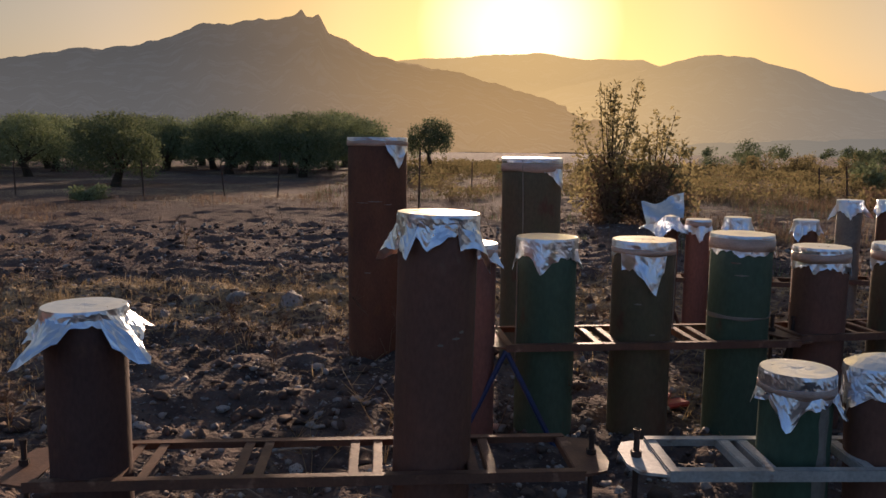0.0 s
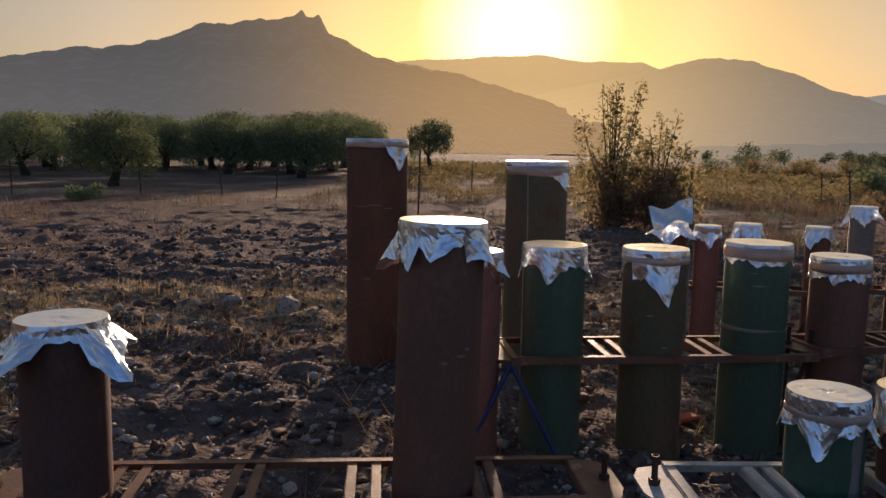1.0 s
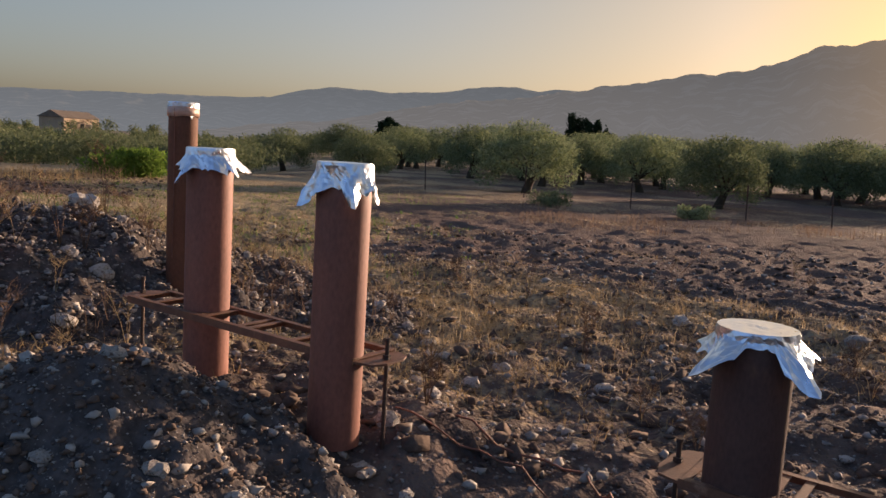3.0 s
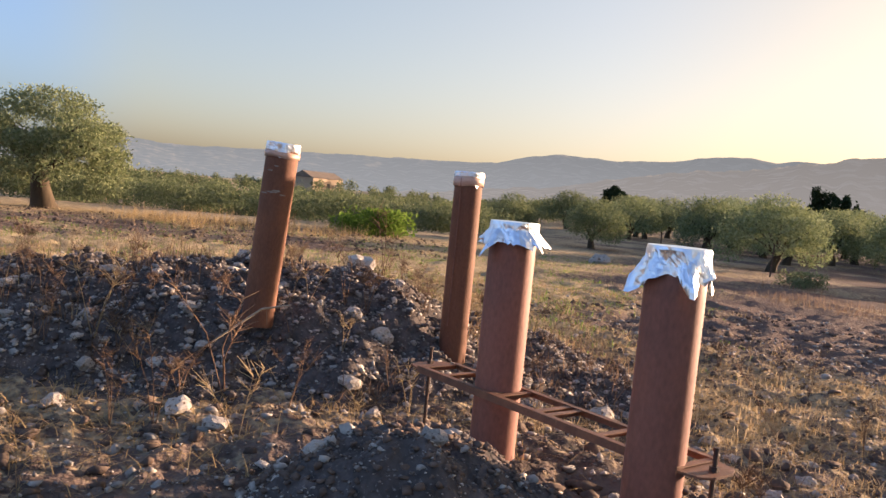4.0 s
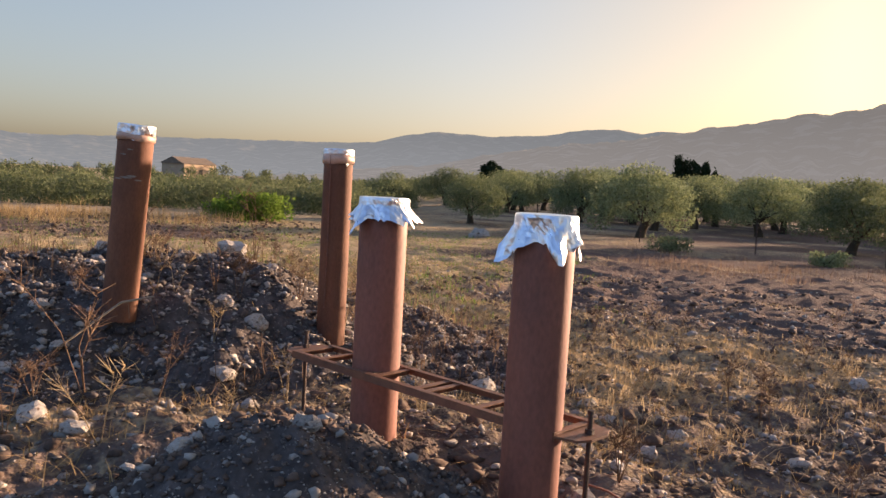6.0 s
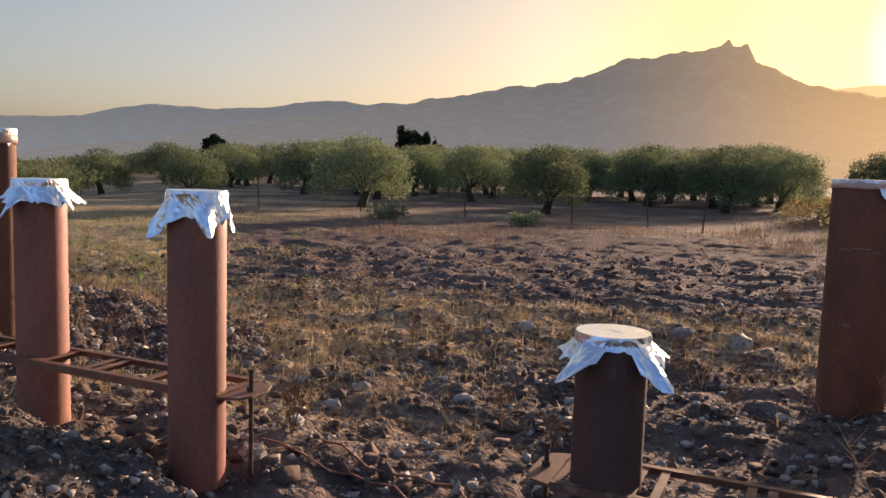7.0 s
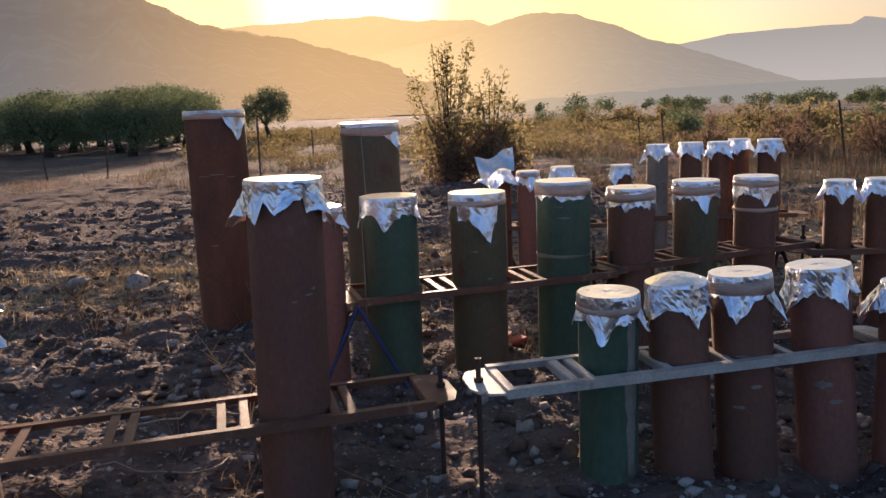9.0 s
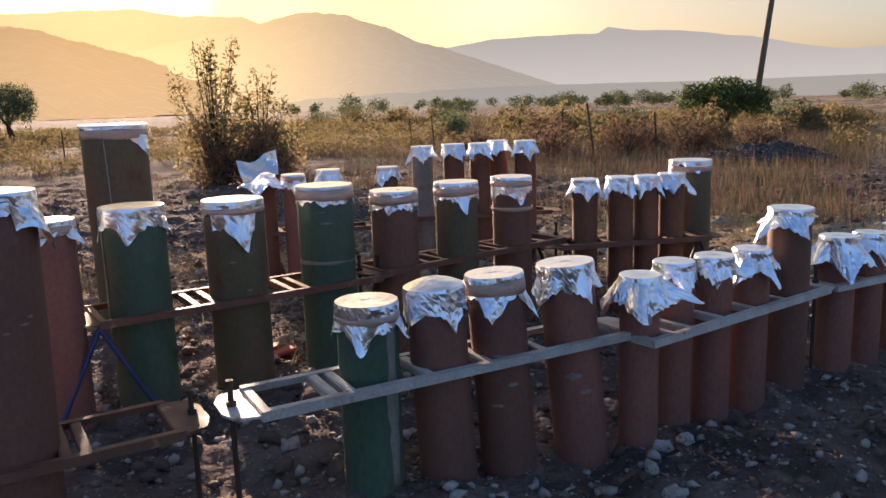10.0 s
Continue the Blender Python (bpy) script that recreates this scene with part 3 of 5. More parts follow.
# ---- foil-covered launch tubes ----
def tube_mesh(radius, height, seed):
    """Hollow steel tube: wall, rim, closed foot, slightly out of true."""
    rs = random.Random(seed)
    sides, wall = 40, max(0.006, radius * 0.05)
    prof = [(radius, 0.0), (radius, height * 0.25), (radius, height * 0.55), (radius, height * 0.85), (radius, height - 0.004), (radius - 0.003, height), (radius - wall, height), (radius - wall, height - 0.3), (radius - wall, height - 0.6)]
    ph = [rs.uniform(0, 6.28) for _ in range(4)]
    verts, faces = [], []
    for k, (r, z) in enumerate(prof):
        for s in range(sides):
            a = 2 * math.pi * s / sides
            w = r * (1 + 0.006 * math.sin(2 * a + ph[0] + z) + 0.003 * math.sin(5 * a + ph[1] + 3 * z))
            verts.append((w * math.cos(a), w * math.sin(a), z))
    for k in range(len(prof) - 1):
        for s in range(sides):
            p, q = k * sides + s, k * sides + (s + 1) % sides
            faces.append((p, q, q + sides, p + sides))
    return verts, faces, sides


def foil_mesh(radius, side, turn, flare, seed, tied=0.035, hang_min=0.03, cut=None, sink=0.0):
    """A square sheet of foil laid over the mouth and folded down: flat lid, tied neck, ragged crumpled skirt."""
    rs = random.Random(seed)
    n, top, skirt = 72, 6, 9
    th = np.linspace(0, 2 * np.pi, n, endpoint=False)
    sq = (side / 2) / np.maximum(np.abs(np.cos(th - turn)), np.abs(np.sin(th - turn)))
    hang = np.maximum(sq - radius, hang_min)
    hang = hang * (1 + 0.2 * np.interp(th, np.linspace(0, 2 * np.pi, 17), [rs.uniform(-1, 1) for _ in range(16)] + [0]))
    hang = hang + 0.009 * np.array([rs.uniform(-1, 1) for _ in range(n)])
    if cut:
        for c, width, keep in cut:
            dd = np.abs((th - c + np.pi) % (2 * np.pi) - np.pi)
            hang = np.where(dd < width, np.maximum(hang * keep, 0.022), hang)
    hang = np.maximum(hang, 0.02)
    corner = np.clip((sq / (side / 2) - 1) / 0.414, 0, 1)
    ph = [rs.uniform(0, 6.28) for _ in range(8)]
    fold = 0.5 * np.sin(7 * th + ph[0] + 1.5 * np.sin(2 * th + ph[1])) + 0.35 * np.sin(13 * th + ph[2]) + 0.3 * np.sin(23 * th + ph[3])
    m = 2 * rs.randint(6, 8)
    kn = np.sort(np.array([2 * np.pi * (k + rs.uniform(-0.3, 0.3)) / m for k in range(m)]))
    kv = [(1 if k % 2 else -0.7) * rs.uniform(0.3, 1.0) for k in range(m)]
    panel = np.interp(th, np.r_[kn - 2 * np.pi, kn, kn + 2 * np.pi], kv * 3)
    verts, faces = [(0, 0, -sink)], []
    for k in range(1, top + 1):
        r = (radius + 0.003) * k / top
        for i in range(n):
            zz = -sink * (1 - (k / top) ** 2) + (0.0006 * math.sin(5 * th[i] + ph[4] + 4 * k) + rs.uniform(-0.0003, 0.0003)) * (1 if k < top else 0.6)
            verts.append((r * math.cos(th[i]), r * math.sin(th[i]), 0.004 + zz))
    for k in range(1, skirt + 1):
        f = k / skirt
        for i in range(n):
            s = hang[i] * f
            free = max(0.0, s - tied)
            out = free * min(0.8, flare * (0.35 + 0.5 * corner[i]) * (0.85 + 0.35 * math.sin(3 * th[i] + ph[5])))
            q = Vector((3.2 * math.cos(th[i]), 3.2 * math.sin(th[i]), 22 * s + seed))
            wave = panel[i] * min(0.42 * free, 0.045) + noise.noise(q * 4.1) * (0.002 if free == 0 else 0.002 + 0.03 * free)
            cr = rs.uniform(-1, 1) * (0.0013 if free == 0 else 0.0006)
            r = radius + 0.006 + out + wave + cr
            down = tied + math.sqrt(max(0.0, free**2 - min(out, 0.9 * free) ** 2)) if free > 0 else s
            verts.append((max(r, radius + 0.0035) * math.cos(th[i]), max(r, radius + 0.0035) * math.sin(th[i]), 0.004 - down + rs.uniform(-0.004, 0.004) * (k > 1)))
    for i in range(n):
        faces.append((0, 1 + i, 1 + (i + 1) % n, 0))
    quads = []
    for k in range(top + skirt - 1):
        for i in range(n):
            p, q = 1 + k * n + i, 1 + k * n + (i + 1) % n
            quads.append((p, p + n, q + n, q))
    return verts, [f[:3] for f in faces], quads


def band_mesh(bm, radius, z0, z1, seed, sides=40):
    """A strip of tape wound round, edges a little uneven."""
    rs = random.Random(seed)
    rings = []
    for k, (z, dr) in enumerate(((z0, 0.002), (z0, 0.008), ((z0 + z1) / 2, 0.0095), (z1, 0.008), (z1, 0.002))):
        wob = [rs.uniform(0, 6.28) for _ in range(2)]
        rings.append([bm.verts.new(((radius + dr) * math.cos(a), (radius + dr) * math.sin(a), z + 0.004 * math.sin(2 * a + wob[0]) + 0.002 * math.sin(5 * a + wob[1]))) for a in (2 * math.pi * s / sides for s in range(sides))])
    for a, b in zip(rings, rings[1:]):
        for s in range(sides):
            bm.faces.new((a[s], a[(s + 1) % sides], b[(s + 1) % sides], b[s]))


SERIAL = [100]


def mortar(x, y, dia, top, mat, label, side=1.75, turn=0.5, flare=0.6, tape=None, cut=None, lean=(0.0, 0.0), group="", foot=None, tied=0.035, extra=None, sink=0.0, hang_min=0.03):
    """A steel launch tube standing on the ground, its mouth closed with foil. tape: list of (top, bottom) below the rim."""
    SERIAL[0] += 1
    seed = SERIAL[0]
    z0 = (surface(x, y) if foot is None else foot) - 0.03
    r, h = dia / 2, top - z0
    th = thing("launch_tube", (x, y, z0), label, "launch tube", group)
    th.matrix_basis = pose(x, y, z0, lean[0], lean[1], 0)
    v, f, sides = tube_mesh(r, h, seed)
    me = from_arrays("tube", v, f, mat, True)
    mesh_part("tube", me, th)
    fv, tris, quads = foil_mesh(r, dia * side, turn, flare, seed, tied, hang_min, cut, sink)
    fm = bpy.data.meshes.new("foil_cover")
    fm.from_pydata(fv, [], tris + quads)
    fm.materials.append(FOIL)
    for p in fm.polygons:
        p.use_smooth = False
    cover = mesh_part("foil_cover", fm, th, "crumpled aluminium foil cover")
    cover.location = (0, 0, h)
    for a, b in tape or ():
        bm = bmesh.new()
        band_mesh(bm, r, -a, -b, seed)
        part("tape_band", bm, TAPE, cover, "brown packing tape wound round", True)
    for name, bm, m2 in extra(r, h) if extra else ():
        part(name, bm, m2, th)
    return th


def ring_mark(dz, width, mat):
    """A pale line painted round the tube."""
    def make(r, h):
        bm = bmesh.new()
        band_mesh(bm, r - 0.004, h - dz - width, h - dz, 7)
        return [("painted_ring", bm, mat)]
    return make


def cord(angle, length, mat=STRING):
    """A cord that hangs down the tube from under the foil."""
    def make(r, h):
        bm = bmesh.new()
        pts = [((r + 0.006) * math.cos(angle + 0.05 * math.sin(3 * t)), (r + 0.006) * math.sin(angle + 0.05 * math.sin(3 * t)), h - 0.04 - length * t) for t in (0, 0.2, 0.4, 0.6, 0.8, 1.0)]
        for a, b in zip(pts, pts[1:]):
            add_rod(bm, a, b, 0.004, 0.004, 5)
        return [("cord", bm, mat)]
    return make


def drips(angle, width, mat):
    """A flow of pale splashed paint down one side."""
    def make(r, h):
        rs = random.Random(4)
        bm = bmesh.new()
        prev = None
        for k in range(15):
            z = h - 0.05 - (h - 0.1) * k / 14
            w = width * (0.6 + 0.8 * rs.random())
            row = []
            for a in (-w, 0, w):
                q = (angle + a / r * 0.5)
                e = 0.004 if a == 0 else 0.001
                row.append(bm.verts.new(((r + e) * math.cos(q), (r + e) * math.sin(q), z)))
            if prev:
                bm.faces.new((prev[0], prev[1], row[1], row[0]))
                bm.faces.new((prev[1], prev[2], row[2], row[1]))
            prev = row
        return [("paint_drip", bm, mat)]
    return make


def scuffs(marks, mat=PALE):
    """Pale scuff marks: angle, depth below the rim, width, height."""
    def make(r, h):
        rs = random.Random(9)
        out = []
        for a, dz, w, hh in marks:
            bm = bmesh.new()
            n = 6
            lo, hi = [], []
            for k in range(n + 1):
                q = a + (k / n - 0.5) * w / r
                j = hh * (0.5 + 0.5 * rs.random()) * math.sin(math.pi * (0.08 + 0.84 * k / n))
                lo.append(bm.verts.new(((r + 0.0025) * math.cos(q), (r + 0.0025) * math.sin(q), h - dz - j)))
                hi.append(bm.verts.new(((r + 0.0025) * math.cos(q), (r + 0.0025) * math.sin(q), h - dz + j)))
            for k in range(n):
                bm.faces.new((lo[k], lo[k + 1], hi[k + 1], hi[k]))
            out.append(("scuff_mark", bm, mat))
        return out
    return make


def both(*makers):
    def make(r, h):
        return [x for m in makers for x in m(r, h)]
    return make


REDDISH = "red-oxide steel launch tube, mouth covered with crumpled foil"
GREENISH = "dark green steel launch tube, foil cover bound with tape"

# front rack and the two tall ones
mortar(-1.288, 2.76, 0.257, 0.92, DARKRUST, "short dark rusted launch tube, white foil lid and flared foil skirt", 1.86, 0.47, 1.6, cut=[(5.18, 0.34, 0.5)], group="tubes in the front rack", tied=0.03)
mortar(-0.172, 2.93, 0.267, 1.225, BROWN, "tall red-brown steel launch tube, wide foil skirt, in the front rack", 1.85, 0.62, 0.52, cut=[(4.75, 0.5, 0.5)], lean=(0, 1.2), group="tubes in the front rack", tied=0.04, extra=scuffs([(5.3, 0.4, 0.03, 0.006), (4.9, 0.42, 0.02, 0.007), (5.45, 0.38, 0.02, 0.008)]))
mortar(-0.715, 5.73, 0.40, 1.486, RUST, "very thick tall rusted launch tube, foil torn to one corner", 1.42, 0.1, 0.12, tape=[(0.02, 0.05)], cut=[(4.0, 1.1, 0.25), (2.5, 1.2, 0.4)], group="thick tubes", tied=0.06, extra=scuffs([(4.3, 0.43, 0.09, 0.004), (4.75, 0.42, 0.1, 0.005), (5.2, 0.44, 0.06, 0.004), (4.5, 0.9, 0.05, 0.006)]))
mortar(0.34, 5.75, 0.40, 1.36, OLIVE, "very thick tall olive-brown launch tube, foil bound with tape", 1.42, 0.2, 0.12, tape=[(0.03, 0.085)], cut=[(4.1, 0.9, 0.3), (2.5, 1.2, 0.4)], group="thick tubes", tied=0.06, extra=cord(4.35, 0.9))

# middle rack
MID = "tubes in the middle rack"
mortar(-0.03, 4.05, 0.205, 0.985, OXIDE, REDDISH, 1.6, 0.3, 0.5, tape=[(0.02, 0.06)], group=MID)
mortar(0.325, 4.2, 0.295, 1.002, GREEN, "dark green steel launch tube, foil tied tight round its mouth", 1.55, 0.55, 0.12, group=MID, tied=0.07, hang_min=0.085, extra=cord(3.4, 0.6))
mortar(0.812, 4.27, 0.3, 0.988, OLIVE, "olive-brown steel launch tube with a torn foil flap", 1.85, 0.95, 0.12, tape=[(0.035, 0.06)], cut=[(3.3, 0.5, 0.4), (5.9, 0.6, 0.4)], group=MID, tied=0.1, extra=both(cord(6.1, 0.4), scuffs([(4.4, 0.3, 0.04, 0.006), (4.9, 0.45, 0.03, 0.008), (4.1, 0.5, 0.03, 0.006)])))
mortar(1.32, 4.35, 0.30, 1.016, GREEN, GREENISH, 1.3, 0.4, 0.2, tape=[(0.015, 0.07)], group=MID, tied=0.09, hang_min=0.085, extra=both(ring_mark(0.40, 0.014, PALE), scuffs([(4.45, 0.19, 0.07, 0.006), (4.25, 0.13, 0.05, 0.007)])))
mortar(1.76, 4.45, 0.27, 0.945, BROWN, "brown steel launch tube, foil cover bound with tape", 1.42, 0.2, 0.15, tape=[(0.025, 0.07)], group=MID, tied=0.09, hang_min=0.105)
mortar(2.20, 4.53, 0.262, 0.955, OLIVE, "olive-brown steel launch tube, foil cover bound with tape", 1.6, 0.7, 0.2, tape=[(0.03, 0.075)], group=MID, tied=0.09, hang_min=0.11)
mortar(2.66, 4.66, 0.255, 0.945, BROWN, "dark brown steel launch tube, foil bound with two tape bands", 1.8, 0.75, 0.08, tape=[(0.02, 0.055), (0.19, 0.21)], group=MID, tied=0.13)

# front-right racks
FRONT = "tubes in the pale rack"
mortar(1.015, 2.8, 0.222, 0.752, GREEN, "dark green steel launch tube with pale paint drips", 1.75, 0.3, 0.4, tape=[(0.04, 0.065)], group=FRONT, tied=0.06, hang_min=0.1, extra=drips(5.2, 0.05, PALE))
mortar(1.315, 2.78, 0.222, 0.775, BROWN, "brown steel launch tube, domed foil cover", 1.8, 0.95, 0.4, lean=(-1.5, -2.5), group=FRONT, hang_min=0.08, tied=0.08, sink=-0.03)
mortar(1.585, 2.78, 0.222, 0.79, BROWN, "brown steel launch tube, foil bound with tape", 1.75, 0.2, 0.4, lean=(-2, -3), tape=[(0.02, 0.07)], group=FRONT, hang_min=0.1, tied=0.075, extra=scuffs([(4.2, 0.3, 0.05, 0.007), (4.6, 0.42, 0.04, 0.012), (4.0, 0.5, 0.05, 0.01)]))
mortar(1.945, 2.8, 0.226, 0.79, OXIDE, REDDISH, 1.85, 0.9, 0.45, lean=(-2.5, -4.0), group=FRONT, tied=0.05, hang_min=0.08, extra=scuffs([(4.1, 0.45, 0.07, 0.02), (4.5, 0.52, 0.05, 0.014)]))
SEC = "tubes in the second pale rack"
mortar(2.19, 2.74, 0.165, 0.715, OXIDE, "narrow red-brown launch tube, foil flaring wide", 2.5, 0.2, 1.2, group=SEC, tied=0.02)
mortar(2.47, 2.86, 0.172, 0.72, OXIDE, REDDISH, 1.9, 0.6, 0.5, group=SEC, hang_min=0.06)
mortar(2.70, 2.86, 0.168, 0.72, OXIDE, REDDISH, 1.9, 0.2, 0.5, group=SEC, hang_min=0.06)
mortar(2.94, 2.87, 0.165, 0.725, OXIDE, REDDISH, 2.2, 0.9, 0.9, group=SEC, hang_min=0.06)
mortar(3.24, 2.93, 0.2, 0.885, BROWN, "dark brown launch tube with a large torn foil flap", 2.0, 0.5, 1.2, cut=[(5.6, 1.2, 0.5)], group=SEC, hang_min=0.06)
mortar(3.63, 2.97, 0.18, 0.70, OXIDE, REDDISH, 2.4, 0.3, 1.0, group=SEC, hang_min=0.06)
mortar(3.89, 2.99, 0.155, 0.69, OXIDE, REDDISH, 2.3, 0.7, 0.7, group=SEC, hang_min=0.06)
mortar(4.13, 3.0, 0.16, 0.71, OXIDE, REDDISH, 2.2, 0.7, 0.7, group=SEC, hang_min=0.06)
mortar(4.37, 3.02, 0.16, 0.71, OXIDE, REDDISH, 2.2, 0.1, 0.6, group=SEC, hang_min=0.06)


def at_depth(px, depth):
    """Plan position depth metres out along the back rows' axis, px times that to the side."""
    a = radians(24.5)
    s = px * depth
    return 0.083 + depth * math.sin(a) + s * math.cos(a), 0.082 + depth * math.cos(a) - s * math.sin(a)


# right-hand rack
RIGHT = "tubes in the right-hand rack"
for k, (u, d, top, dia) in enumerate(((0.1765, 5.35, 0.9, 0.168), (0.2205, 5.38, 0.905, 0.172), (0.2535, 5.45, 0.9, 0.16), (0.284, 5.5, 0.905, 0.172))):
    x, y = at_depth(u, d)
    mortar(x, y, dia, top, RUST, "narrow dark rusted launch tube, foil cap with ragged hem", 2.0, 0.3 + 0.5 * k, 0.45, group=RIGHT)
x, y = at_depth(0.307, 5.75)
mortar(x, y, 0.285, 0.97, OLIVE, "thick grey-green launch tube, foil cap bound with tape", 1.25, 0.4, 0.1, tape=[(0.035, 0.075)], group=RIGHT, tied=0.06)

# back rack
BACK = "tubes in the back rack"
for k, (u, d, top, dia, mat) in enumerate(((-0.2225, 6.3, 0.96, 0.165, RUST), (-0.1864, 6.3, 0.945, 0.175, OXIDE), (-0.1425, 6.35, 0.97, 0.18, RUST), (-0.0687, 6.6, 0.955, 0.165, RUST), (-0.0255, 6.9, 1.095, 0.178, PALE), (0.0135, 6.9, 1.105, 0.178, RUST), (0.0453, 7.0, 1.10, 0.17, RUST), (0.068, 7.15, 1.11, 0.17, RUST), (0.102, 7.0, 1.11, 0.18, RUST))):
    x, y = at_depth(u, d)
    lab = "narrow dark rusted launch tube, foil cap with ragged hem" if mat is not PALE else "narrow pale grey launch tube, foil cap with ragged hem"
    if k == 0:
        lab = "narrow rusted launch tube, its foil sheet blown open"
    mortar(x, y, dia, top - 0.036, mat, lab, 2.0 if k else 2.4, 0.2 + 0.45 * k, 0.4 if k else 1.3, tape=[(0.01, 0.05)] if k == 1 else None, group=BACK)


def loose_sheet(at, w, h, rot, label):
    """A stiff torn sheet of foil standing up in the wind."""
    n = 14
    rs = random.Random(5)
    verts, faces = [], []
    for j in range(n):
        for i in range(n):
            u, v = i / (n - 1) - 0.5, j / (n - 1) - 0.5
            verts.append((u * w * (1 + 0.15 * v), 0.03 * math.sin(5 * u + 3 * v) + rs.uniform(-0.004, 0.004), v * h + 0.12 * w * u + 0.02 * math.sin(9 * u)))
    for j in range(n - 1):
        for i in range(n - 1):
            p = j * n + i
            faces.append((p, p + 1, p + n + 1, p + n))
    me = from_arrays("foil_sheet", verts, faces, FOIL)
    ob = new("foil_sheet", me)
    ob.matrix_basis = pose(*at, -38, -14, rot)
    return tagged(ob, label, "foil sheet")


x, y = at_depth(-0.2285, 6.25)
loose_sheet((x, y, 0.98), 0.3, 0.2, -24, "torn foil sheet standing up on a tube mouth")

# tubes on the left
LEFT = "tubes beside the earth mound"
mortar(-3.815, 2.176, 0.224, 1.374, OXIDE, "tall red-brown launch tube with flaring foil skirt", 1.85, 0.9, 1.1, group=LEFT, hang_min=0.09)
mortar(-2.78, 2.177, 0.222, 1.365, OXIDE, "tall red-brown launch tube with a wrinkled foil skirt", 1.85, 0.3, 0.42, group=LEFT, tied=0.04, hang_min=0.115)
mortar(-5.53, 1.518, 0.198, 1.688, RUST, "rust-brown launch tube with white scuffs, stuck in the mound", 1.5, 0.4, 0.15, lean=(-3.4, 2.0), tape=[(0.05, 0.085)], group=LEFT, tied=0.1, extra=scuffs([(5.6, 0.3, 0.07, 0.008), (5.1, 0.31, 0.05, 0.007), (5.9, 0.29, 0.05, 0.009), (6.3, 0.31, 0.04, 0.006), (5.3, 0.17, 0.04, 0.007), (5.7, 0.14, 0.03, 0.006)]))
mortar(-5.3, 2.83, 0.19, 1.635, RUST, "rust-brown launch tube with a hanging cord, stuck in the mound", 1.55, 0.8, 0.12, tape=[(0.03, 0.09)], group=LEFT, tied=0.1, extra=cord(5.2, 1.0, WIRE))


# ---- racks ----
def rack(name, p0, p1, width, z, rungs, mat, label, plates=(True, True), stakes=(True, True), pale_plate=False, legs=None):
    """A ladder of angle iron that holds tubes: two rails, rungs, end plates, stakes driven into the ground."""
    p0, p1 = Vector(p0), Vector(p1)
    d = p1 - p0
    length, turn = d.length, math.degrees(math.atan2(d.y, d.x))
    mid = (p0 + p1) / 2
    th = thing(name, (mid.x, mid.y, z), label, "rack", rz=turn)
    a, w = 0.034, 0.005
    for s in (-1, 1):
        bm = bmesh.new()
        add_box(bm, (0, s * (width / 2), 0), (length, w, a))
        add_box(bm, (0, s * (width / 2 - a / 2 + w / 2) , a / 2 - w / 2), (length, a - w, w))
        part("rail", bm, mat, th)
    for k, f in enumerate(rungs):
        bm = bmesh.new()
        x = (f - 0.5) * length
        add_box(bm, (x, 0, -0.004), (w, width - 2 * w - 0.002, a * 0.8))
        add_box(bm, (x + a / 2, 0, a * 0.4 - 0.004 + 0.001), (a * 0.9, width - 2 * w - 0.002, w))
        part("rung", bm, mat, th)
    for s, pl, st in ((-1, plates[0], stakes[0]), (1, plates[1], stakes[1])):
        if pl:
            bm = bmesh.new()
            out = 0.11
            vs = [bm.verts.new((s * (length / 2 + q[0]), q[1], -0.004)) for q in ((0.0, -width / 2), (out * 0.75, -width * 0.42), (out, -width * 0.2), (out, width * 0.2), (out * 0.75, width * 0.42), (0.0, width / 2))]
            f = bm.faces.new(vs if s > 0 else vs[::-1])
            ext = bmesh.ops.extrude_face_region(bm, geom=[f])
            bmesh.ops.translate(bm, vec=(0, 0, 0.009), verts=[g for g in ext["geom"] if isinstance(g, bmesh.types.BMVert)])
            bmesh.ops.recalc_face_normals(bm, faces=bm.faces)
            part("end_plate", bm, mat if not pale_plate else GALV, th)
        if st:
            bm = bmesh.new()
            x = s * (length / 2 + 0.065)
            add_rod(bm, (x, 0, -z - 0.15), (x, 0, 0.095), 0.0095, 0.0095, 10)
            add_rod(bm, (x, 0, 0.08), (x, 0, 0.095), 0.0125, 0.0125, 10)
            stake = part("stake", bm, STEEL, th, "rusty steel stake driven into the ground")
            bm = bmesh.new()
            add_rod(bm, (x, 0, 0.006), (x, 0, 0.024), 0.018, 0.018, 6)
            part("nut", bm, STEEL, stake)
    for x, yo, spread, m2 in legs or ():
        for s in (-1, 1):
            bm = bmesh.new()
            add_rod(bm, (x, yo, -0.015), (x + s * spread, yo - 0.04 - 0.02 * s, -z), 0.013, 0.013, 8)
            part("leg", bm, m2, th)
    return th


rack("tube_rack", (-1.46, 2.775, 0), (0.335, 2.995, 0), 0.35, 0.365, (0.0, 0.145, 0.19, 0.357, 0.395, 0.565, 0.61, 0.788, 0.822, 0.985), RACK, "rusty angle-iron ladder rack close to the ground")
rack("tube_rack", (0.565, 2.73, 0), (2.13, 2.85, 0), 0.29, 0.472, (0.0, 0.155, 0.195, 0.39, 0.55, 0.71, 0.87, 0.985), GALV, "pale painted angle-iron ladder rack holding four tubes", pale_plate=True, stakes=(True, True))
rack("tube_rack", (2.12, 2.70, 0), (3.42, 2.96, 0), 0.24, 0.465, (0.0, 0.1, 0.19, 0.36, 0.54, 0.72, 0.98), GALV, "pale painted angle-iron ladder rack holding five tubes", plates=(False, True), stakes=(False, True))
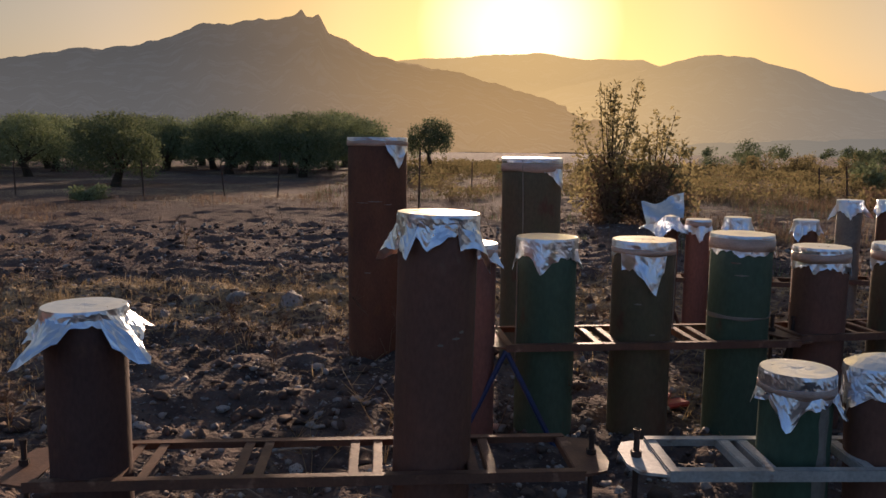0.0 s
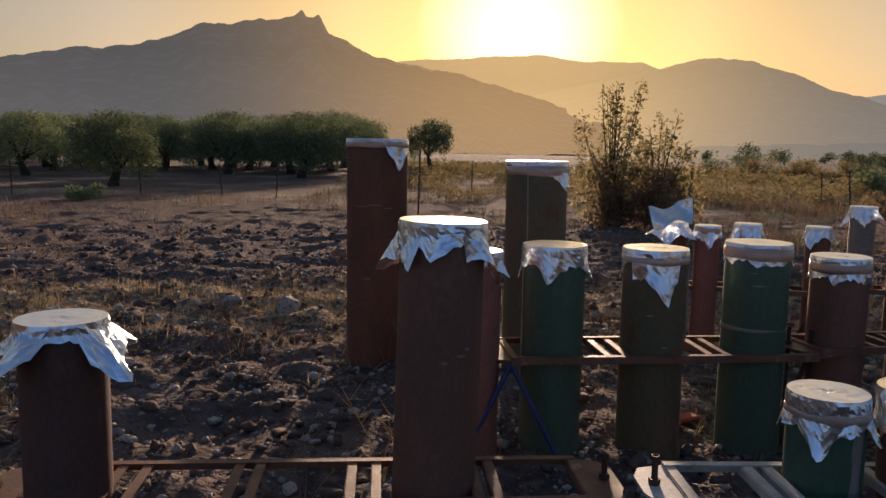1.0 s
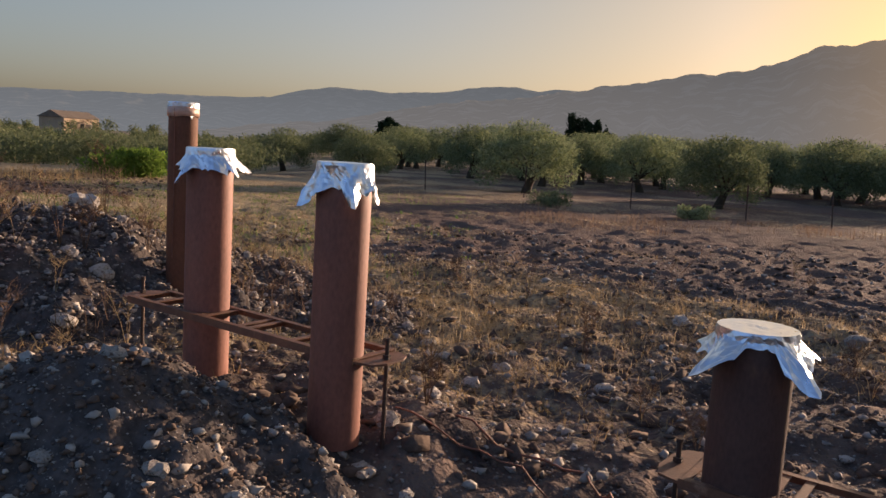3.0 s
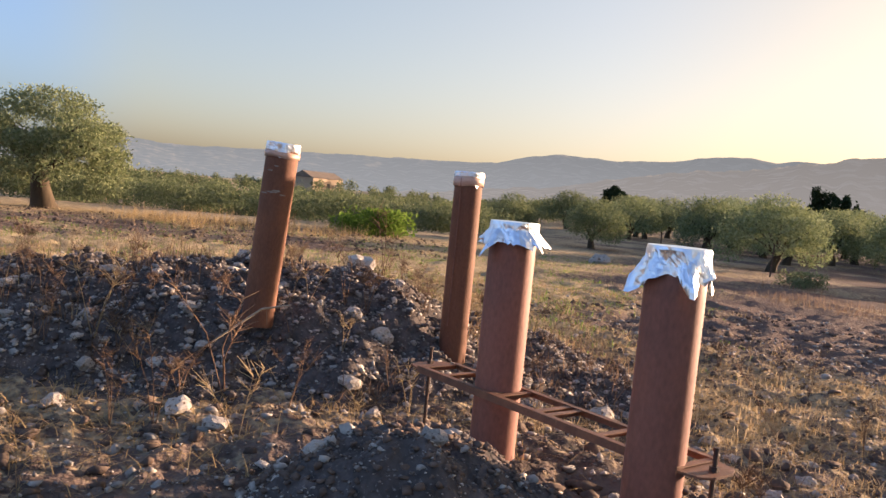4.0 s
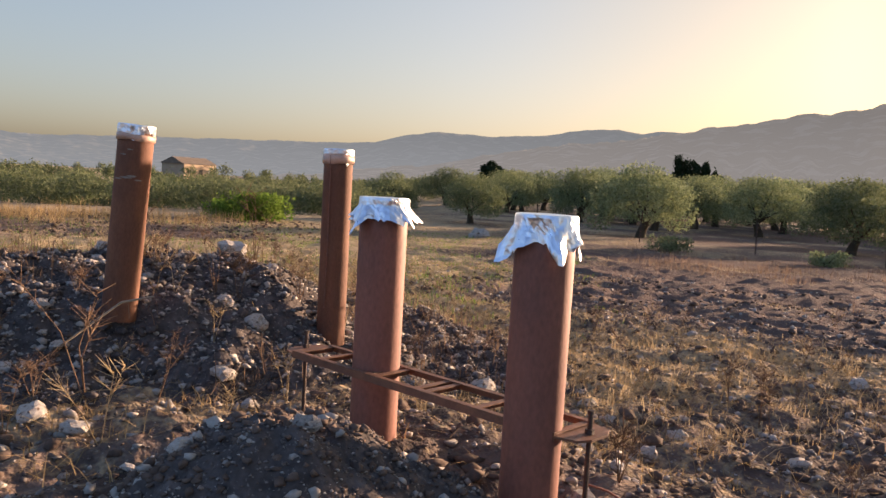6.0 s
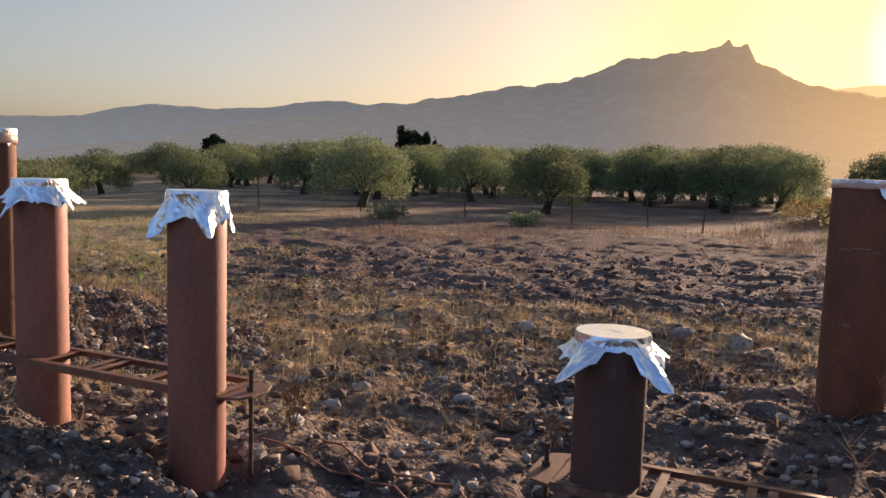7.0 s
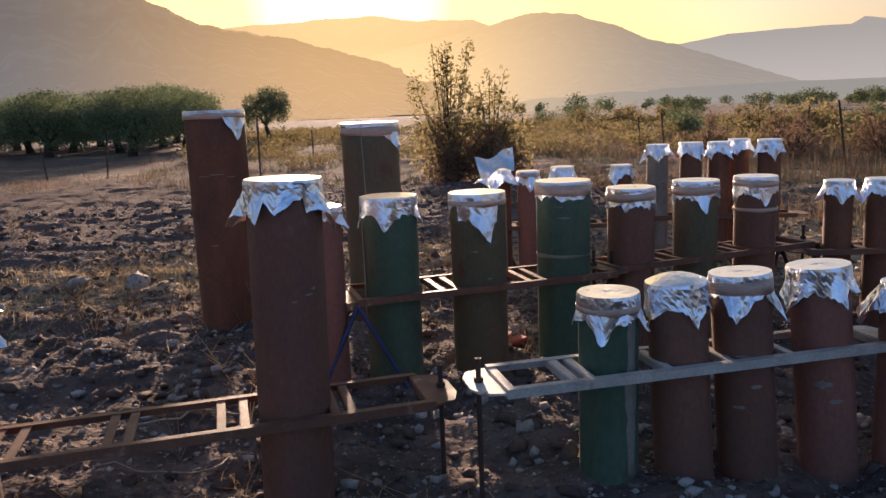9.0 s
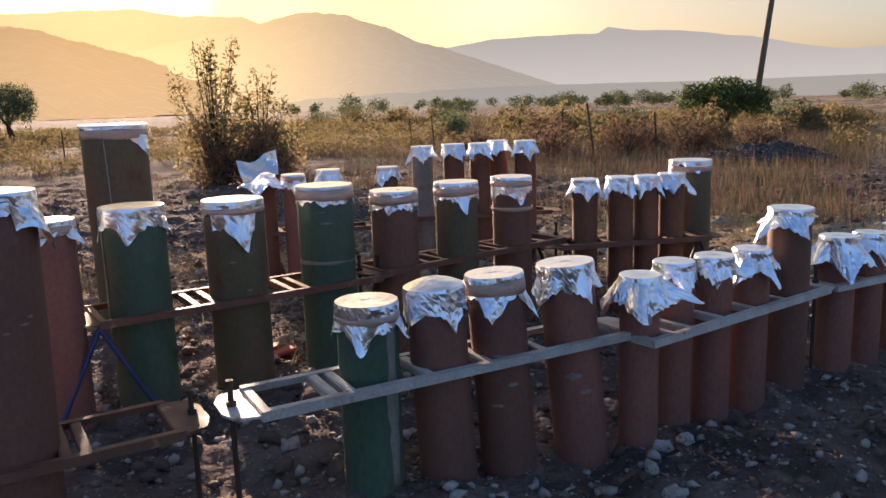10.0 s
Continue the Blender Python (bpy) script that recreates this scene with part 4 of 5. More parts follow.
rack("tube_rack", (3.5, 2.97, 0), (4.6, 3.03, 0), 0.23, 0.46, (0.0, 0.22, 0.46, 0.68, 0.9, 0.98), GALV, "pale painted angle-iron ladder rack at the row's end", plates=(False, False), stakes=(False, True))
rack("tube_rack", (0.1, 4.18, 0), (1.56, 4.4, 0), 0.4, 0.49, (0.0, 0.3, 0.36, 0.635, 0.69, 0.98), RACK, "rusty angle-iron ladder rack on blue trestle legs", legs=[(-0.74, -0.19, 0.24, BLUE)])
rack("tube_rack", (1.58, 4.42, 0), (3.0, 4.75, 0), 0.32, 0.5, (0.0, 0.22, 0.3, 0.36, 0.53, 0.6, 0.66, 0.86, 0.98), RACK, "rusty angle-iron ladder rack on crossed legs", legs=[(0.6, 0.0, 0.2, STEEL), (-0.66, 0.0, 0.2, STEEL)])
x0, y0 = at_depth(0.14, 5.3)
x1, y1 = at_depth(0.325, 5.5)
rack("tube_rack", (x0, y0, 0), (x1, y1, 0), 0.24, 0.47, (0.0, 0.12, 0.31, 0.36, 0.55, 0.72, 0.9, 0.98), RACK, "rusty angle-iron rack with splayed legs", legs=[(-0.45, 0.0, 0.16, STEEL), (0.5, 0.0, 0.16, STEEL)], stakes=(False, False))
x0, y0 = at_depth(-0.25, 6.3)
x1, y1 = at_depth(-0.05, 6.6)
rack("tube_rack", (x0, y0, 0), (x1, y1, 0), 0.25, 0.45, (0.0, 0.2, 0.3, 0.48, 0.6, 0.75, 0.98), RACK, "rusty angle-iron rack at the back", legs=[(-0.5, 0.0, 0.18, STEEL), (0.55, 0.0, 0.18, STEEL)], stakes=(False, False))
x0, y0 = at_depth(-0.045, 6.9)
x1, y1 = at_depth(0.13, 7.1)
rack("tube_rack", (x0, y0, 0), (x1, y1, 0), 0.25, 0.45, (0.0, 0.25, 0.45, 0.7, 0.98), RACK, "rusty angle-iron rack holding five back tubes", stakes=(False, False))
rack("tube_rack", (-4.27, 2.1, 0), (-2.68, 2.3, 0), 0.26, 0.566, (0.0, 0.11, 0.33, 0.36, 0.52, 0.56, 0.74, 0.98), RACK, "rusty angle-iron ladder rack beside the mound")


# ---- trees and shrubs ----
def leaf_cloud(lobes, count, size, seed, shell=0.55, stretch=2.6):
    """Many small rhombic leaves filling a cluster of lobes, denser towards the outside."""
    rng = np.random.default_rng(seed)
    w = np.array([l[3] * l[4] * l[5] for l in lobes])
    k = rng.choice(len(lobes), count, p=w / w.sum())
    L = np.array(lobes)[k]
    v = rng.normal(size=(count, 3))
    v /= np.linalg.norm(v, axis=1, keepdims=True)
    rad = rng.random(count) ** (1 / 3) * (1 - shell) + shell * rng.random(count) ** 0.3
    rad *= 1 + 0.16 * rng.normal(size=count)
    c = L[:, :3] + v * rad[:, None] * L[:, 3:6]
    u = rng.normal(size=(count, 3)) + v * 0.6
    u /= np.linalg.norm(u, axis=1, keepdims=True)
    t = np.cross(u, rng.normal(size=(count, 3)))
    t /= np.linalg.norm(t, axis=1, keepdims=True)
    ln = size * (0.6 + 0.8 * rng.random(count))[:, None]
    wd = ln / stretch
    verts = np.stack([c - u * ln, c + t * wd, c + u * ln, c - t * wd], 1).reshape(-1, 3)
    faces = np.arange(count * 4).reshape(-1, 4)
    return verts, faces


def make_tree(height, spread, seed, leaves, leaf, mat, trunk_frac=0.2, limbs=6, thick=0.16, low=1.0, lobe=1.0):
    """Meshes of a gnarled trunk with limbs, and of a lobed leafy crown."""
    rs = random.Random(seed)
    verts, faces = [], []

    def limb(pts, radii, sides=7):
        v, f = tube_path(pts, radii, sides)
        o = len(verts)
        verts.extend(v)
        faces.extend(tuple(i + o for i in q) for q in f)

    fork = height * trunk_frac
    pts, rad = [], []
    for k in range(6):
        s = k / 5
        pts.append((thick * 1.1 * math.sin(2.2 * s + seed) * s, thick * 0.9 * math.sin(1.7 * s + seed * 2) * s, -0.15 + (fork + 0.15) * s))
        rad.append(thick * (1.75 - 1.5 * s + 0.75 * s * s) * (1.25 if k == 0 else 1))
    limb(pts, rad, 10)
    lobes = []
    for k in range(limbs):
        a = 2 * math.pi * (k + 0.35 * rs.random()) / limbs
        reach = spread * 0.5 * rs.uniform(0.45, 0.75)
        tip = (reach * math.cos(a), reach * math.sin(a), height * rs.uniform(0.5, 0.76))
        base = pts[-1]
        m1 = tuple(b + (t - b) * 0.4 + rs.uniform(-0.1, 0.1) for b, t in zip(base, tip))
        limb([base, m1, tip], [thick * 0.5, thick * 0.32, thick * 0.1])
        lobes.append((tip[0], tip[1], tip[2], spread * lobe * rs.uniform(0.2, 0.28), spread * lobe * rs.uniform(0.2, 0.28), height * lobe * rs.uniform(0.14, 0.21)))
        lobes.append((tip[0] * 1.25, tip[1] * 1.25, tip[2] - height * low * rs.uniform(0.16, 0.28), spread * lobe * 0.2, spread * lobe * 0.2, height * lobe * rs.uniform(0.15, 0.22)))
    lobes.append((0.05, 0, height * 0.83, spread * 0.27, spread * 0.27, height * 0.15))
    lv, lf = leaf_cloud(lobes, leaves, leaf, seed)
    return from_arrays("trunk", verts, faces, BARK, True), from_arrays("crown", lv, lf, mat)


OLIVES = [make_tree(3.1, 3.7, s, 12000, 0.062, OLIVE_LEAF, 0.2, 7, 0.16, 1.15) for s in (2, 5, 9, 14)]


def plant_tree(meshes, x, y, size, rz, name, label, category, group="", dz=0.0):
    z = surface(x, y) if math.hypot(x, y) < 30 else gz(x, y)
    th = thing(name, (x, y, z + dz), label, category, group, rz)
    th.scale = (size, size, size)
    mesh_part("trunk", meshes[0], th)
    mesh_part("crown", meshes[1], th)
    return th


OL = "grey-green olive tree with a short gnarled trunk"
ROWS = [(-21.5, 37.3, 0.94), (-13.3, 28.8, 0.85), (-18.9, 47.4, 1.0), (-13.9, 44.0, 1.08), (-20.4, 71.8, 1.2), (-8.9, 40.0, 1.02), (-9.6, 51.3, 1.2), (-42.2, 39.7, 0.95), (-31.2, 35.0, 0.96), (-30.1, 38.5, 0.92), (-40.1, 55.6, 1.1), (-21.4, 54.0, 1.12), (-20.0, 25.8, 0.9), (-45.6, 54.5, 1.3), (-27.3, 23.3, 0.7), (-24.1, 44.5, 1.0), (-36, 47, 1.05), (-26, 60, 1.2), (-16, 62, 1.25), (-31, 66, 1.25), (-52, 66, 1.3), (-37, 78, 1.4), (-12, 80, 1.4), (-47, 33, 0.95), (-58, 47, 1.1), (-10.5, 61, 1.3), (-25, 33.5, 0.9), (-17.5, 52, 1.1), (-27.5, 50, 1.05), (-34, 58, 1.2), (-22.5, 64, 1.2), (-15, 73, 1.3), (-43, 68, 1.3), (-33, 42, 0.95), (-38, 43, 1.0), (-50, 48, 1.1), (-55, 57, 1.2)]
ROWS += [(-7.5, 47, 1.05), (-12, 55, 1.15), (-18, 58, 1.2), (-24, 56, 1.15), (-29, 57, 1.15), (-30, 47, 1.05), (-35, 52, 1.1), (-41, 49, 1.05), (-46, 45, 1.0), (-39, 60, 1.2), (-49, 59, 1.2), (-54, 50, 1.1), (-27, 40, 0.95), (-14.5, 50, 1.1), (-10.8, 45.5, 1.05)]
for k, (x, y, s) in enumerate(ROWS):
    s *= 1.07
    plant_tree(OLIVES[k % 4], x, y, s, k * 77, "olive_tree", OL, "olive tree", "olive grove")

lone = make_tree(3.3, 2.5, 27, 9000, 0.06, OLIVE_LEAF, 0.3, 6, 0.12, 0.7)
plant_tree(lone, -3.05, 48, 1.03, 15, "olive_tree", "small round olive tree standing apart from the grove", "olive tree")
big = make_tree(4.0, 5.6, 21, 34000, 0.058, OLIVE_LEAF, 0.3, 15, 0.27, 0.75, 0.68)
plant_tree(big, -29.6, 2.0, 1.0, 20, "olive_tree", "large old olive tree with a thick split trunk", "olive tree")

# farther groves on the lower land, too many to count
def far_woods():
    rng = np.random.default_rng(8)
    allv, allf, off = [], [], 0
    for k in range(820):
        az = math.radians(rng.uniform(-112, -30) if k < 740 else rng.uniform(14, 64))
        d = 36 + 200 * rng.random() ** 1.4 if az < 0 else rng.uniform(80, 260)
        if az < 0 and math.degrees(az) > -56 and d < 85:
            d += 60
        x, y = d * math.sin(az), d * math.cos(az)
        h, w = float(np.interp(d, [36, 60, 100, 230], [1.5, 2.5, 3.3, 4.2])) * rng.uniform(0.8, 1.08) if az < 0 else rng.uniform(1.9, 3.2), rng.uniform(1.3, 2.1)
        lobes = [(rng.normal() * 0.5, rng.normal() * 0.5, h * rng.uniform(0.45, 0.7), w * 0.7, w * 0.7, h * 0.36) for _ in range(4)]
        n = int(np.interp(d, [40, 90, 230], [1300, 620, 220]))
        v, f = leaf_cloud(lobes, n, float(np.interp(d, [40, 90, 230], [0.075, 0.14, 0.29])), int(rng.integers(1e6)))
        v = v + [x, y, gz(x, y)]
        allv.append(v)
        allf.append(f + off)
        off += len(v)
    tagged(new("distant_grove", from_arrays("distant_grove", np.concatenate(allv), np.concatenate(allf), OLIVE_LEAF)), "grey-green olive groves on the lower land far off", "grove", kind="stuff")


far_woods()


def low_scrub():
    rng = np.random.default_rng(18)
    allv, allf, off = [], [], 0
    for k in range(330):
        az = math.radians(rng.uniform(-9, 52))
        d = 21 + 45 * rng.random() ** 0.8
        x, y = d * math.sin(az), d * math.cos(az)
        if (x - 26.9) ** 2 + (y - 26.6) ** 2 < 2:
            continue
        h, w = rng.uniform(0.35, 1.0), rng.uniform(0.7, 1.6)
        lobes = [(rng.normal() * 0.4 * w, rng.normal() * 0.4 * w, h * rng.uniform(0.25, 0.6), w * 0.5, w * 0.5, h * 0.4) for _ in range(4)]
        v, f = leaf_cloud(lobes, 300, float(np.interp(d, [20, 60], [0.05, 0.1])), int(rng.integers(1e6)), 0.4, 3.0)
        allv.append(v + [x, y, gz(x, y)])
        allf.append(f + off)
        off += len(v)
    tagged(new("low_scrub", from_arrays("low_scrub", np.concatenate(allv), np.concatenate(allf), DARK_LEAF)), "low brown-green scrub over the fallow land", "scrub", kind="stuff")


low_scrub()


def pine(x, y, h, w, seed, label):
    """A dark broad-headed pine: bare trunk, uneven crown of several rounded clumps."""
    rng = np.random.default_rng(seed)
    th = thing("pine_tree", (x, y, gz(x, y)), label, "pine tree", "far pines")
    bm = bmesh.new()
    add_rod(bm, (0, 0, -0.3), (0, 0, h * 0.8), 0.3, 0.08, 8)
    part("trunk", bm, BARK, th)
    lobes = []
    for k in range(11):
        a, q = rng.uniform(0, 6.28), rng.uniform(0.1, 0.75)
        lobes.append((w * q * math.cos(a), w * q * math.sin(a), h * (0.45 + 0.5 * rng.random() * (1 - 0.4 * q)), w * rng.uniform(0.3, 0.45), w * rng.uniform(0.3, 0.45), h * rng.uniform(0.1, 0.15)))
    v, f = leaf_cloud(lobes, 4200, 0.34, seed)
    mesh_part("crown", from_arrays("crown", v, f, CONIFER_LEAF), th)


for k, (az, top, w) in enumerate(((-34.5, 2.75, 2.6), (-33.6, 2.2, 1.7), (-32.9, 2.3, 1.8), (-32.3, 2.05, 1.7), (-47.9, 1.45, 2.9), (-46.9, 1.2, 2.4))):
    x, y = 200 * math.sin(radians(az)), 200 * math.cos(radians(az))
    pine(x, y, 200 * math.tan(radians(top + 0.25)) + 1.5 - gz(x, y), w * 1.15, 40 + k, "tall dark broad-headed pine above the olive groves" if k == 0 else "dark rounded pine above the olive groves")


def shrub(x, y, h, w, mat, seed, label, leaves=2600, leaf=0.05, shoots=0, sticks=18, group="", stretch=3.0):
    """A bush: many bent stems from one foot, small leaves, a few long shoots above the rest."""
    rs = random.Random(seed)
    th = thing("bush", (x, y, surface(x, y)), label, "bush", group)
    verts, faces, lobes = [], [], []
    for k in range(sticks + shoots):
        a = rs.uniform(0, 6.28)
        tall = k >= sticks
        reach = w * 0.5 * rs.uniform(0.1, 0.9) * (0.6 if tall else 1)
        top = h * (rs.uniform(0.85, 1.0) if tall else rs.uniform(0.4, 0.72))
        pts = [(0.06 * math.cos(a), 0.06 * math.sin(a), -0.05), (reach * 0.45 * math.cos(a), reach * 0.45 * math.sin(a), top * 0.5), (reach * math.cos(a + 0.2), reach * math.sin(a + 0.2), top)]
        v, f = tube_path(pts, [0.02, 0.013, 0.004], 5)
        o = len(verts)
        verts.extend(v)
        faces.extend(tuple(i + o for i in q) for q in f)
        if tall:
            for s in (0.55, 0.75, 0.95):
                c = [p + (q - p) * s for p, q in zip(pts[1], pts[2])]
                lobes.append((*c, 0.15, 0.15, 0.2))
        else:
            lobes.append((*pts[2], w * 0.13, w * 0.13, h * 0.12))
            lobes.append((pts[2][0] * 0.85, pts[2][1] * 0.85, pts[2][2] * 0.6, w * 0.15, w * 0.15, h * 0.15))
            lobes.append((pts[2][0] * 0.95, pts[2][1] * 0.95, pts[2][2] * 0.25, w * 0.14, w * 0.14, h * 0.12))
    mesh_part("stem", from_arrays("stem", verts, faces, BARK, True), th)
    lv, lf = leaf_cloud(lobes, leaves, leaf, seed, 0.3, stretch)
    mesh_part("crown", from_arrays("crown", lv, lf, mat), th)
    return th


shrub(2.6, 16.4, 2.75, 1.9, SHRUB_LEAF, 3, "tall wild shrub with long leafy shoots against the light", 3600, 0.05, 10, 12, "", 2.2)
shrub(3.45, 16.3, 2.15, 1.9, SHRUB_LEAF, 13, "wild shrub with a leafy crown beside the taller one", 3000, 0.05, 4, 11, "", 2.2)
shrub(2.55, 15.9, 1.4, 2.2, BRAMBLE, 4, "low dry reddish bramble at the foot of the tall shrub", 4600, 0.042, 3, 15)
shrub(3.4, 15.9, 1.25, 2.0, BRAMBLE, 14, "low dry brown bramble at the foot of the shrub", 3600, 0.042, 2, 13)
shrub(-25.6, 12.3, 1.2, 2.7, GREEN_LEAF, 6, "bright green bush at the field edge", 6500, 0.07, 0, 52)
shrub(-27.2, 11.6, 0.9, 1.2, GREEN_LEAF, 16, "bright green bush at the field edge", 2200, 0.06, 0, 20)
shrub(-14.8, 20.2, 0.6, 1.4, OLIVE_LEAF, 17, "low grey-green bush by the fence", 1500, 0.05)
shrub(-10.6, 21.4, 0.55, 1.4, OLIVE_LEAF, 18, "low grey-green bush by the fence", 1500, 0.05)
for k, (x, y, h, w) in enumerate(((17.8, 62.7, 2.0, 3.0), (17.4, 51.6, 1.8, 2.9), (18.2, 46.9, 1.6, 2.7), (19.3, 58.0, 2.0, 3.0), (21.9, 55.1, 1.8, 3.0), (24.9, 55.0, 1.6, 2.8), (17.3, 37.0, 1.5, 2.0), (16.4, 29.0, 1.6, 2.1), (16.7, 25.6, 1.55, 2.4), (16.5, 22.1, 1.45, 2.2), (17.3, 19.0, 1.4, 2.6), (30.0, 25.9, 1.2, 3.0), (15.4, 32.5, 1.3, 2.2), (15.0, 19.5, 1.2, 2.0), (20.0, 31.0, 1.6, 2.6), (33, 30, 1.5, 3.0), (24, 21, 1.2, 2.4), (27, 22.5, 1.2, 2.6), (1.5, 40, 1.0, 2.2), (5.5, 42, 1.2, 2.6), (-1.8, 46, 1.0, 2.4), (9.5, 45, 1.2, 2.6))):
    shrub(x, y, h, w, DARK_LEAF if k % 3 else OLIVE_LEAF, 60 + k, "dull olive-brown bush along the field edge", 1500, 0.085, 1, 12, "bushes along the field edge")
for k, (x, y) in enumerate(((11.0, 17.5), (12.6, 16.6), (13.8, 15.6), (15.0, 14.6), (9.6, 19.0), (12.0, 19.6), (14.2, 17.9))):
    shrub(x, y, 0.95 + 0.1 * (k % 3), 1.6, WEED, 90 + k, "dry reddish-brown bramble thicket", 1700, 0.05, 2, 18, "dry brambles")
fig = make_tree(2.3, 3.3, 33, 3600, 0.11, FIG_LEAF, 0.3, 6, 0.1)
plant_tree(fig, 23.3, 24.4, 0.95, 30, "fig_tree", "small broad-leaved green tree behind the brambles", "tree")


# ---- house, pole, fence ----
def house(x, y, rz):
    th = thing("farmhouse", (x, y, gz(x, y) + 0.2), "small ochre farmhouse with a tiled roof far among the groves", "house", rz=rz)
    w, d, h, t = 10.0, 7.0, 3.4, 0.4
    for sx, sy, size in ((0, -d / 2, (w, t, h)), (0, d / 2, (w, t, h)), (-w / 2 + t / 2, 0, (t, d - t, h)), (w / 2 - t / 2, 0, (t, d - t, h))):
        bm = bmesh.new()
        add_box(bm, (sx, sy, h / 2 - 0.3), (size[0], size[1], h + 0.6))
        part("wall", bm, PLASTER, th)
    bm = bmesh.new()
    vs = [bm.verts.new(p) for p in ((-w / 2 - 0.4, -d / 2 - 0.5, h - 0.1), (w / 2 + 0.4, -d / 2 - 0.5, h - 0.1), (w / 2 + 0.4, d / 2 + 0.5, h - 0.1), (-w / 2 - 0.4, d / 2 + 0.5, h - 0.1), (-w / 2 - 0.4, 0, h + 1.5), (w / 2 + 0.4, 0, h + 1.5))]
    for f in ((0, 1, 5, 4), (2, 3, 4, 5), (0, 4, 3), (1, 2, 5), (3, 2, 1, 0)):
        bm.faces.new([vs[i] for i in f])
    part("roof", bm, TILE, th)
    for x0, ww, hh, zz in ((-2.8, 0.9, 1.1, 1.6), (2.9, 0.9, 1.1, 1.6), (0.2, 1.1, 2.1, 1.05)):
        bm = bmesh.new()
        add_box(bm, (x0, -d / 2 - t / 2 - 0.01, zz), (ww, 0.06, hh))
        part("window" if hh < 2 else "door", bm, GLASSD, th)


house(-188.3, 73.9, 112)


def post(x, y, h, lean, r=0.022):
    th = thing("fence_post", (x, y, surface(x, y)), "thin dark iron fence post", "fence post", "fence posts")
    th.matrix_basis = pose(x, y, surface(x, y), 0, lean, 0)
    bm = bmesh.new()
    add_rod(bm, (0, 0, -0.2), (0, 0, h), r, r * 0.9, 7)
    shaft = part("post", bm, STEEL, th)
    for z in (0.35, 0.7):
        bm = bmesh.new()
        add_rod(bm, (0, 0, h * z), (0, 0, h * z + 0.012), r * 1.5, r * 1.5, 7)
        part("wire_tie", bm, WIRE, shaft)


POSTS = [(-13.6, 23.0, 1.0, -1), (-10.0, 23.5, 1.05, -2), (-7.6, 23.6, 0.95, -5), (-5.9, 23.2, 1.3, 4), (-1.4, 18.2, 1.45, 1), (-0.3, 26.5, 1.05, 0), (3.4, 24.5, 1.2, 2), (6.2, 24.2, 1.15, -3), (9.9, 24.1, 1.05, -4), (9.9, 22.3, 1.1, -5), (10.5, 14.9, 1.35, -9), (11.4, 13.9, 1.15, -4), (20.9, 19.0, 1.0, -17), (-17.5, 22.4, 1.1, 2), (-21.0, 21.0, 1.1, -3), (12.9, 20.0, 1.2, 3)]
for p in POSTS:
    post(*p)


def fence_wire(a, b):
    for z in (0.45, 0.85):
        bm = bmesh.new()
        pts = []
        for k in range(9):
            s = k / 8
            x, y = a[0] + (b[0] - a[0]) * s, a[1] + (b[1] - a[1]) * s
            pts.append((x, y, gz(x, y) + z - 0.12 * 4 * s * (1 - s)))
        for p, q in zip(pts, pts[1:]):
            add_rod(bm, p, q, 0.004, 0.004, 4)
        me = bpy.data.meshes.new("fence_wire")
        bm.to_mesh(me)
        bm.free()
        me.materials.append(WIRE)
        tagged(new("fence_wire", me), "thin rusty fence wire between posts", "wire", "fence wires")


for a, b in zip(POSTS[0:3], POSTS[1:4]):
    fence_wire(a, b)
fence_wire(POSTS[3], POSTS[6])
fence_wire(POSTS[6], POSTS[7])
fence_wire(POSTS[7], POSTS[8])

pole = thing("utility_pole", (26.9, 26.6, gz(26.9, 26.6)), "leaning weathered wooden utility pole", "utility pole")
pole.matrix_basis = pose(26.9, 26.6, gz(26.9, 26.6), 3.2, 6.0, 0)
bm = bmesh.new()
add_rod(bm, (0, 0, -0.5), (0, 0, 8.5), 0.15, 0.095, 14)
part("shaft", bm, WOODP, pole, "", True)
bm = bmesh.new()
add_box(bm, (0, 0, 8.0), (1.2, 0.09, 0.11))
part("crossarm", bm, WOODP, pole)
for k in (-0.5, 0, 0.5):
    bm = bmesh.new()
    add_rod(bm, (k, 0, 8.05), (k, 0, 8.25), 0.03, 0.045, 8)
    part("insulator", bm, GLASSD, pole)


# ---- stones, clods, grass ----
def stone_mesh(seed, flat=0.65):
    bm = bmesh.new()
    bmesh.ops.create_icosphere(bm, subdivisions=2, radius=0.5)
    off = Vector((seed * 3.7, seed * 1.3, 0))
    for v in bm.verts:
        k = 1 + 0.55 * noise.noise(v.co * 1.7 + off) + 0.25 * noise.noise(v.co * 4.1 + off)
        v.co = v.co * k
        v.co.z *= flat
    me = bpy.data.meshes.new("stone")
    bm.to_mesh(me)
    bm.free()
    me.materials.append(STONE)
    return me


STONES = [stone_mesh(s, f) for s, f in ((1, 0.7), (2, 0.6), (3, 0.75), (4, 0.5), (5, 0.65))]


def stone(x, y, size, k, label="pale limestone lying on the earth"):
    ob = new("stone", STONES[k % 5])
    ob.matrix_basis = pose(x, y, surface(x, y) + size * 0.12, 0, 0, k * 67) @ Matrix.Diagonal((size, size * 0.8, size, 1))
    tagged(ob, label, "stone", "field stones")


